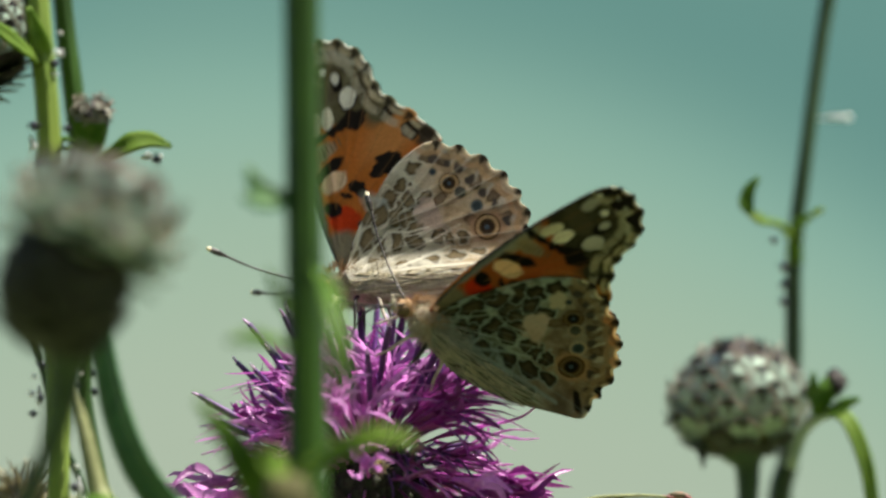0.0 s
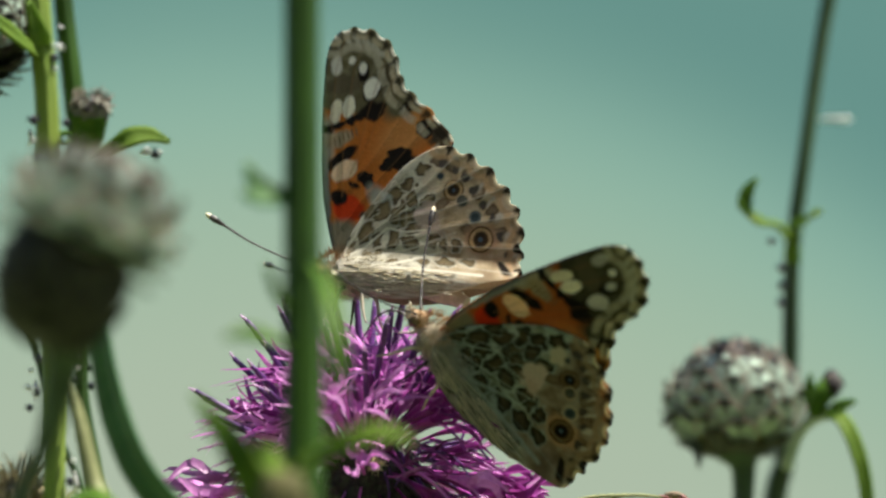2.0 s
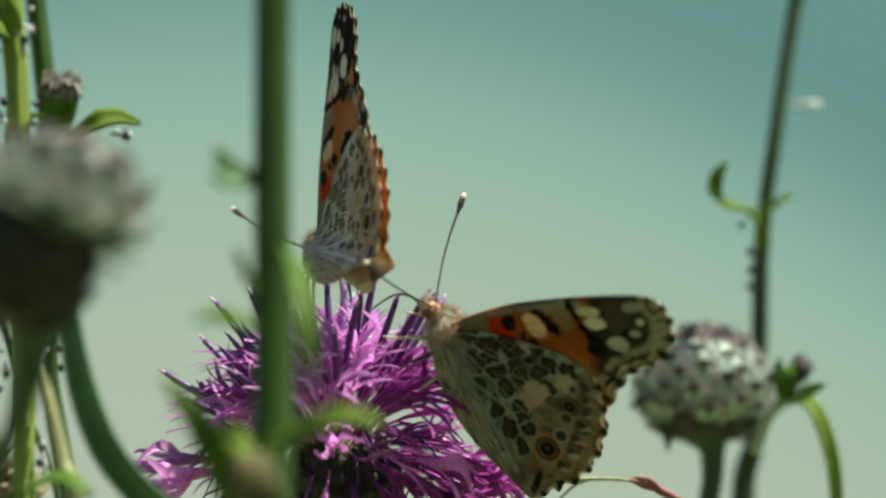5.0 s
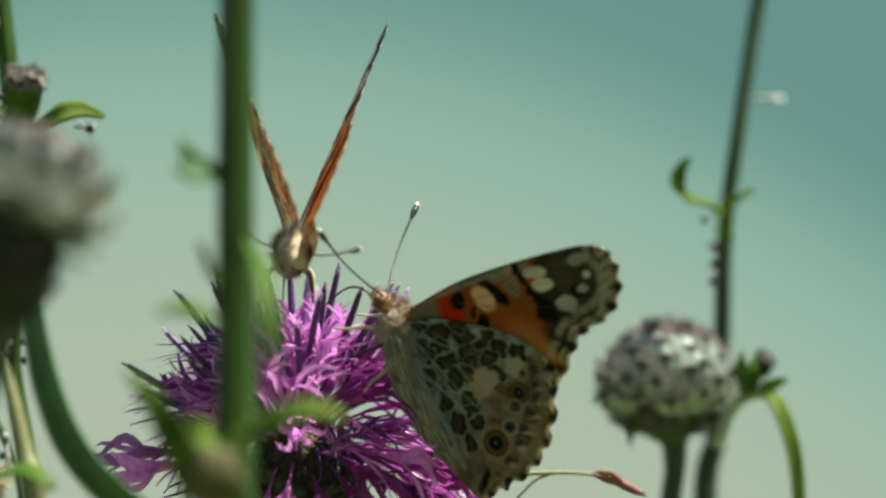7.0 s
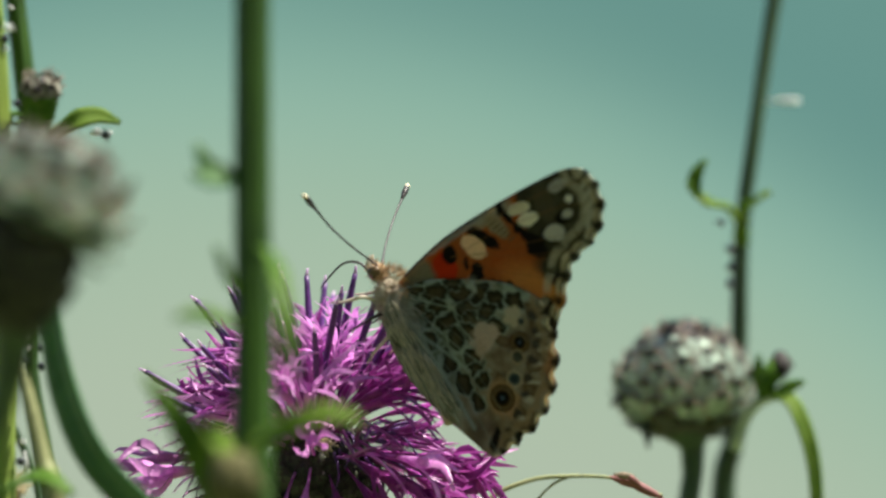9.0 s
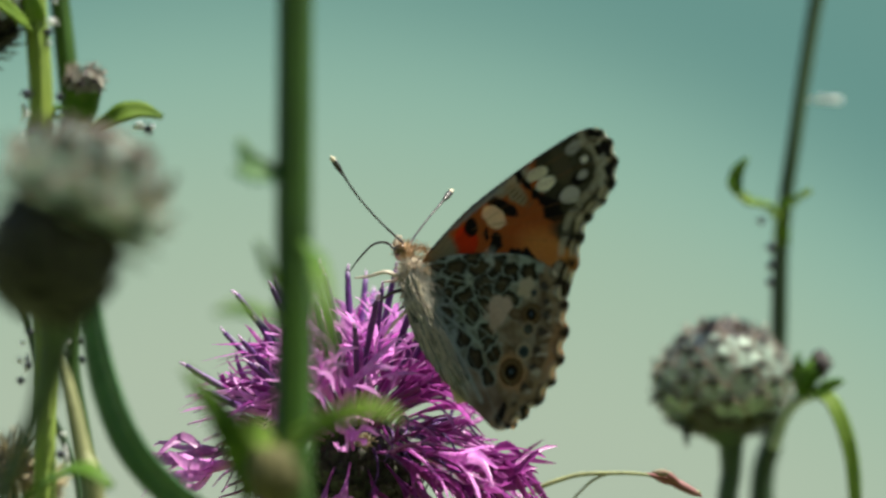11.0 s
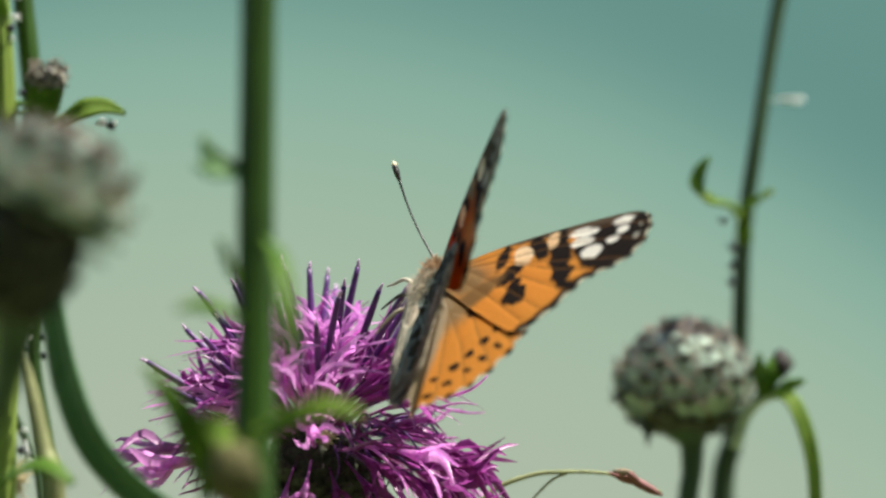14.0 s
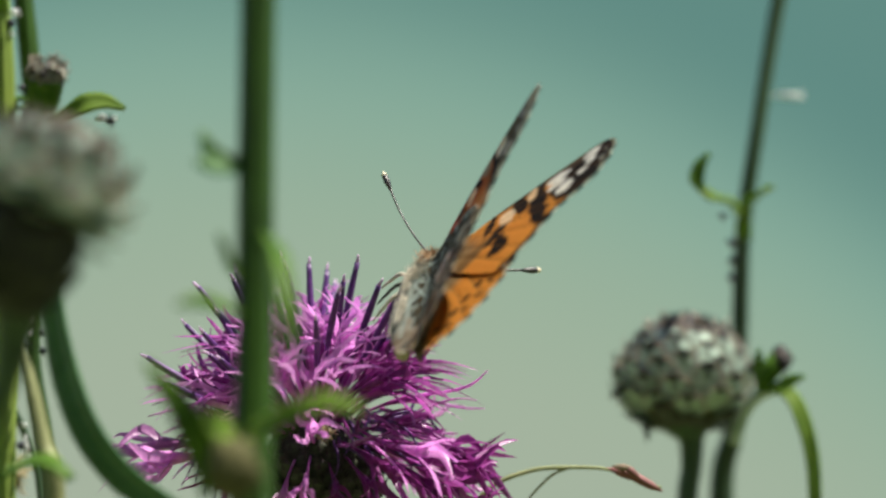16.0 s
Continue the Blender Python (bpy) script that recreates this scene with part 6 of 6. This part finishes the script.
    walk(WINGS_A["right"][1], [
        (0.0, wing(-1, 90.4, 0, -0.3)),
        (0.5, wing(-1, 57.5, 0, -0.3)),
        (1.0, wing(-1, 90.4, 0, -0.3)),
        (1.5, wing(-1, 90.4, 0, -0.3)),
        (2.0, wing(-1, 90.4, 0, -0.3)),
        (2.5, wing(-1, 90.4, 0, -0.3)),
        (3.0, wing(-1, 81.2, 0, -0.3)),
        (3.5, wing(-1, 83.8, 0, -0.3)),
        (4.0, wing(-1, 75.8, 0, -0.3)),
        (6.3, wing(-1, 89.7, 0, -0.3)),
        (6.5, wing(-1, 75.3, 0, -0.3)),
        (7.0, wing(-1, 69.4, 0, -0.3)),
        (7.4, wing(-1, 57.7, 0, -0.3)),
        (7.5, wing(-1, 77.3, 0, -0.3)),
        (7.6, wing(-1, 86.0, 0, -0.3)),
        (7.8, wing(-1, 60.0, 0, -0.3)),
        (9.0, wing(-1, 30.0, 0, -0.3)),
        (16.0, wing(-1, 60.0, 0, -0.3))])
    walk(LADY_B, [
        (0.0, pose(-0.0036, 0.6577, 0.7409, -48.6, -28.9, -152.2)),
        (0.5, pose(-0.0033, 0.6576, 0.7407, -54.3, -35.6, -153.1)),
        (1.0, pose(-0.0022, 0.6575, 0.7407, -43.2, -50.8, -158.9)),
        (1.5, pose(-0.0020, 0.6575, 0.7387, -51.3, -50.1, -159.0)),
        (2.0, pose(-0.0018, 0.6574, 0.7381, -47.7, -49.2, -167.8)),
        (2.5, pose(-0.0018, 0.6574, 0.7375, -54.7, -46.5, -161.5)),
        (3.0, pose(0.0004, 0.6574, 0.7359, -64.8, -45.0, -152.1)),
        (3.5, pose(0.0004, 0.6573, 0.7365, -62.7, -43.4, -152.1)),
        (4.0, pose(0.0022, 0.6574, 0.7359, -68.3, -45.4, -145.4)),
        (6.5, pose(0.0041, 0.6575, 0.7369, -52.6, -67.0, -161.4)),
        (7.0, pose(0.0021, 0.6574, 0.7367, -44.1, -63.2, -165.8)),
        (7.5, pose(0.0021, 0.6574, 0.7390, -22.7, -65.2, 177.7)),
        (8.0, pose(-0.0002, 0.6573, 0.7417, -25.3, -59.7, 176.3)),
        (8.5, pose(-0.0003, 0.6574, 0.7413, -27.2, -58.9, 177.1)),
        (11.0, pose(-0.0028, 0.6576, 0.7439, 2.5, -58.9, 144.8)),
        (11.5, pose(-0.0021, 0.6577, 0.7430, 7.3, -58.1, 135.4)),
        (12.0, pose(-0.0001, 0.6576, 0.7447, 16.3, -62.3, 118.6)),
        (12.5, pose(0.0008, 0.6576, 0.7424, 27.8, -56.5, 99.8)),
        (13.0, pose(-0.0005, 0.6576, 0.7432, 18.8, -53.9, 102.3)),
        (13.5, pose(0.0028, 0.6575, 0.7431, 39.1, -52.2, 77.8)),
        (14.0, pose(0.0042, 0.6575, 0.7419, 40.2, -45.2, 76.9)),
        (14.5, pose(0.0040, 0.6574, 0.7418, 45.2, -40.5, 78.7)),
        (15.0, pose(0.0036, 0.6575, 0.7419, 43.0, -30.8, 80.6)),
        (15.5, pose(0.0043, 0.6575, 0.7416, 42.7, -29.5, 78.6)),
        (16.0, pose(0.0037, 0.6575, 0.7428, 35.0, -31.2, 82.6))])
    walk(WINGS_B["left"][0], [
        (0.0, wing(1, 90.7, -16.6)),
        (0.5, wing(1, 90.4, -15.2)),
        (1.0, wing(1, 90.8, -16.9)),
        (1.5, wing(1, 90.3, -17.7)),
        (2.0, wing(1, 90.4, -15.4)),
        (2.5, wing(1, 90.5, -15.0)),
        (3.0, wing(1, 90.4, -15.2)),
        (3.5, wing(1, 90.6, -14.8)),
        (4.0, wing(1, 90.4, -16.5)),
        (6.5, wing(1, 90.1, -9.9)),
        (7.0, wing(1, 90.3, -9.7)),
        (7.5, wing(1, 90.6, -9.5)),
        (8.0, wing(1, 90.3, -7.0)),
        (8.5, wing(1, 90.3, -6.9)),
        (11.0, wing(1, 90.6, -4.2)),
        (11.5, wing(1, 90.5, -3.8)),
        (12.0, wing(1, 90.4, -5.3)),
        (12.3, wing(1, 86.0, -4.0)),
        (12.5, wing(1, 79.9, -4.0)),
        (13.0, wing(1, 86.6, -3.8)),
        (13.5, wing(1, 81.1, -4.3, 0.0, 3.0)),
        (14.0, wing(1, 75.3, -5.2, 0.0, 7.0)),
        (14.5, wing(1, 77.3, -6.0, 0.0, 4.0)),
        (15.0, wing(1, 78.5, -10.8, 0.0, 3.0)),
        (15.5, wing(1, 81.3, -11.4, 0.0, 2.0)),
        (16.0, wing(1, 84.7, -8.6))])
    walk(WINGS_B["left"][1], [
        (0.0, wing(1, 90.7, 0, -0.3)),
        (0.5, wing(1, 90.4, 0, -0.3)),
        (1.0, wing(1, 90.8, 0, -0.3)),
        (1.5, wing(1, 90.3, 0, -0.3)),
        (2.0, wing(1, 90.4, 0, -0.3)),
        (2.5, wing(1, 90.5, 0, -0.3)),
        (3.0, wing(1, 90.4, 0, -0.3)),
        (3.5, wing(1, 90.6, 0, -0.3)),
        (4.0, wing(1, 90.4, 0, -0.3)),
        (6.5, wing(1, 90.1, 0, -0.3)),
        (7.0, wing(1, 90.3, 0, -0.3)),
        (7.5, wing(1, 90.6, 0, -0.3)),
        (8.0, wing(1, 90.3, 0, -0.3)),
        (8.5, wing(1, 90.3, 0, -0.3)),
        (11.0, wing(1, 90.6, 0, -0.3)),
        (11.5, wing(1, 90.5, 0, -0.3)),
        (12.0, wing(1, 90.4, 0, -0.3)),
        (12.3, wing(1, 86.0, 0, -0.3)),
        (12.5, wing(1, 79.9, 0, -0.3)),
        (13.0, wing(1, 86.6, 0, -0.3)),
        (13.5, wing(1, 81.1, 0, -0.3)),
        (14.0, wing(1, 75.3, 0, -0.3)),
        (14.5, wing(1, 77.3, 0, -0.3)),
        (15.0, wing(1, 78.5, 0, -0.3)),
        (15.5, wing(1, 81.3, 0, -0.3)),
        (16.0, wing(1, 84.7, 0, -0.3))])
    walk(WINGS_B["right"][0], [
        (0.0, wing(-1, 90.4, -16.6)),
        (0.5, wing(-1, 90.4, -15.2)),
        (1.0, wing(-1, 90.4, -16.9)),
        (1.5, wing(-1, 90.4, -17.7)),
        (2.0, wing(-1, 90.4, -15.4)),
        (2.5, wing(-1, 90.4, -15.0)),
        (3.0, wing(-1, 90.4, -15.2)),
        (3.5, wing(-1, 90.4, -14.8)),
        (4.0, wing(-1, 90.4, -16.5)),
        (6.5, wing(-1, 90.4, -9.9)),
        (7.0, wing(-1, 90.4, -9.7)),
        (7.5, wing(-1, 90.4, -9.5)),
        (8.0, wing(-1, 90.4, -7.0)),
        (8.5, wing(-1, 90.4, -6.9)),
        (11.0, wing(-1, 90.4, -4.2)),
        (11.5, wing(-1, 90.4, -3.8)),
        (12.0, wing(-1, 90.4, -5.3)),
        (12.3, wing(-1, 86.0, -4.0)),
        (12.5, wing(-1, 61.7, -4.0)),
        (13.0, wing(-1, 71.7, -3.8)),
        (13.5, wing(-1, 70.2, -4.3)),
        (14.0, wing(-1, 60.0, -5.2)),
        (14.5, wing(-1, 66.0, -6.0)),
        (15.0, wing(-1, 75.0, -10.8)),
        (15.5, wing(-1, 75.1, -11.4)),
        (16.0, wing(-1, 73.5, -8.6))])
    walk(WINGS_B["right"][1], [
        (0.0, wing(-1, 90.4, 0, -0.3)),
        (0.5, wing(-1, 90.4, 0, -0.3)),
        (1.0, wing(-1, 90.4, 0, -0.3)),
        (1.5, wing(-1, 90.4, 0, -0.3)),
        (2.0, wing(-1, 90.4, 0, -0.3)),
        (2.5, wing(-1, 90.4, 0, -0.3)),
        (3.0, wing(-1, 90.4, 0, -0.3)),
        (3.5, wing(-1, 90.4, 0, -0.3)),
        (4.0, wing(-1, 90.4, 0, -0.3)),
        (6.5, wing(-1, 90.4, 0, -0.3)),
        (7.0, wing(-1, 90.4, 0, -0.3)),
        (7.5, wing(-1, 90.4, 0, -0.3)),
        (8.0, wing(-1, 90.4, 0, -0.3)),
        (8.5, wing(-1, 90.4, 0, -0.3)),
        (11.0, wing(-1, 90.4, 0, -0.3)),
        (11.5, wing(-1, 90.4, 0, -0.3)),
        (12.0, wing(-1, 90.4, 0, -0.3)),
        (12.3, wing(-1, 86.0, 0, -0.3)),
        (12.5, wing(-1, 61.7, 0, -0.3)),
        (13.0, wing(-1, 71.7, 0, -0.3)),
        (13.5, wing(-1, 70.2, 0, -0.3)),
        (14.0, wing(-1, 60.0, 0, -0.3)),
        (14.5, wing(-1, 66.0, 0, -0.3)),
        (15.0, wing(-1, 75.0, 0, -0.3)),
        (15.5, wing(-1, 75.1, 0, -0.3)),
        (16.0, wing(-1, 73.5, 0, -0.3))])
    walk(DAMSEL, [
        (0.00, pose(-1.5000, 1.4000, 1.3000, 0, 0, 20)),
        (14.50, pose(-0.3500, 0.7500, 0.8600, 0, -10, 20)),
        (14.80, pose(-0.0575, 0.7750, 0.7780, 0, -8, 12)),
        (14.90, pose(-0.0104, 0.7750, 0.7767, 0, -14, 15)),
        (15.00, pose(-0.0063, 0.7750, 0.7839, 0, -24, 168)),
        (15.10, pose(-0.0019, 0.7750, 0.7900, 0, -20, 165)),
        (15.20, pose(0.0233, 0.7750, 0.7667, 0, -24, 155)),
        (15.30, pose(0.0600, 0.7750, 0.7327, 0, -15, 160)),
        (15.60, pose(0.3500, 0.7000, 0.5500, 0, -15, 160)),
        (16.00, pose(1.2000, 0.9000, 0.3000, 0, 0, 160))])


motions()
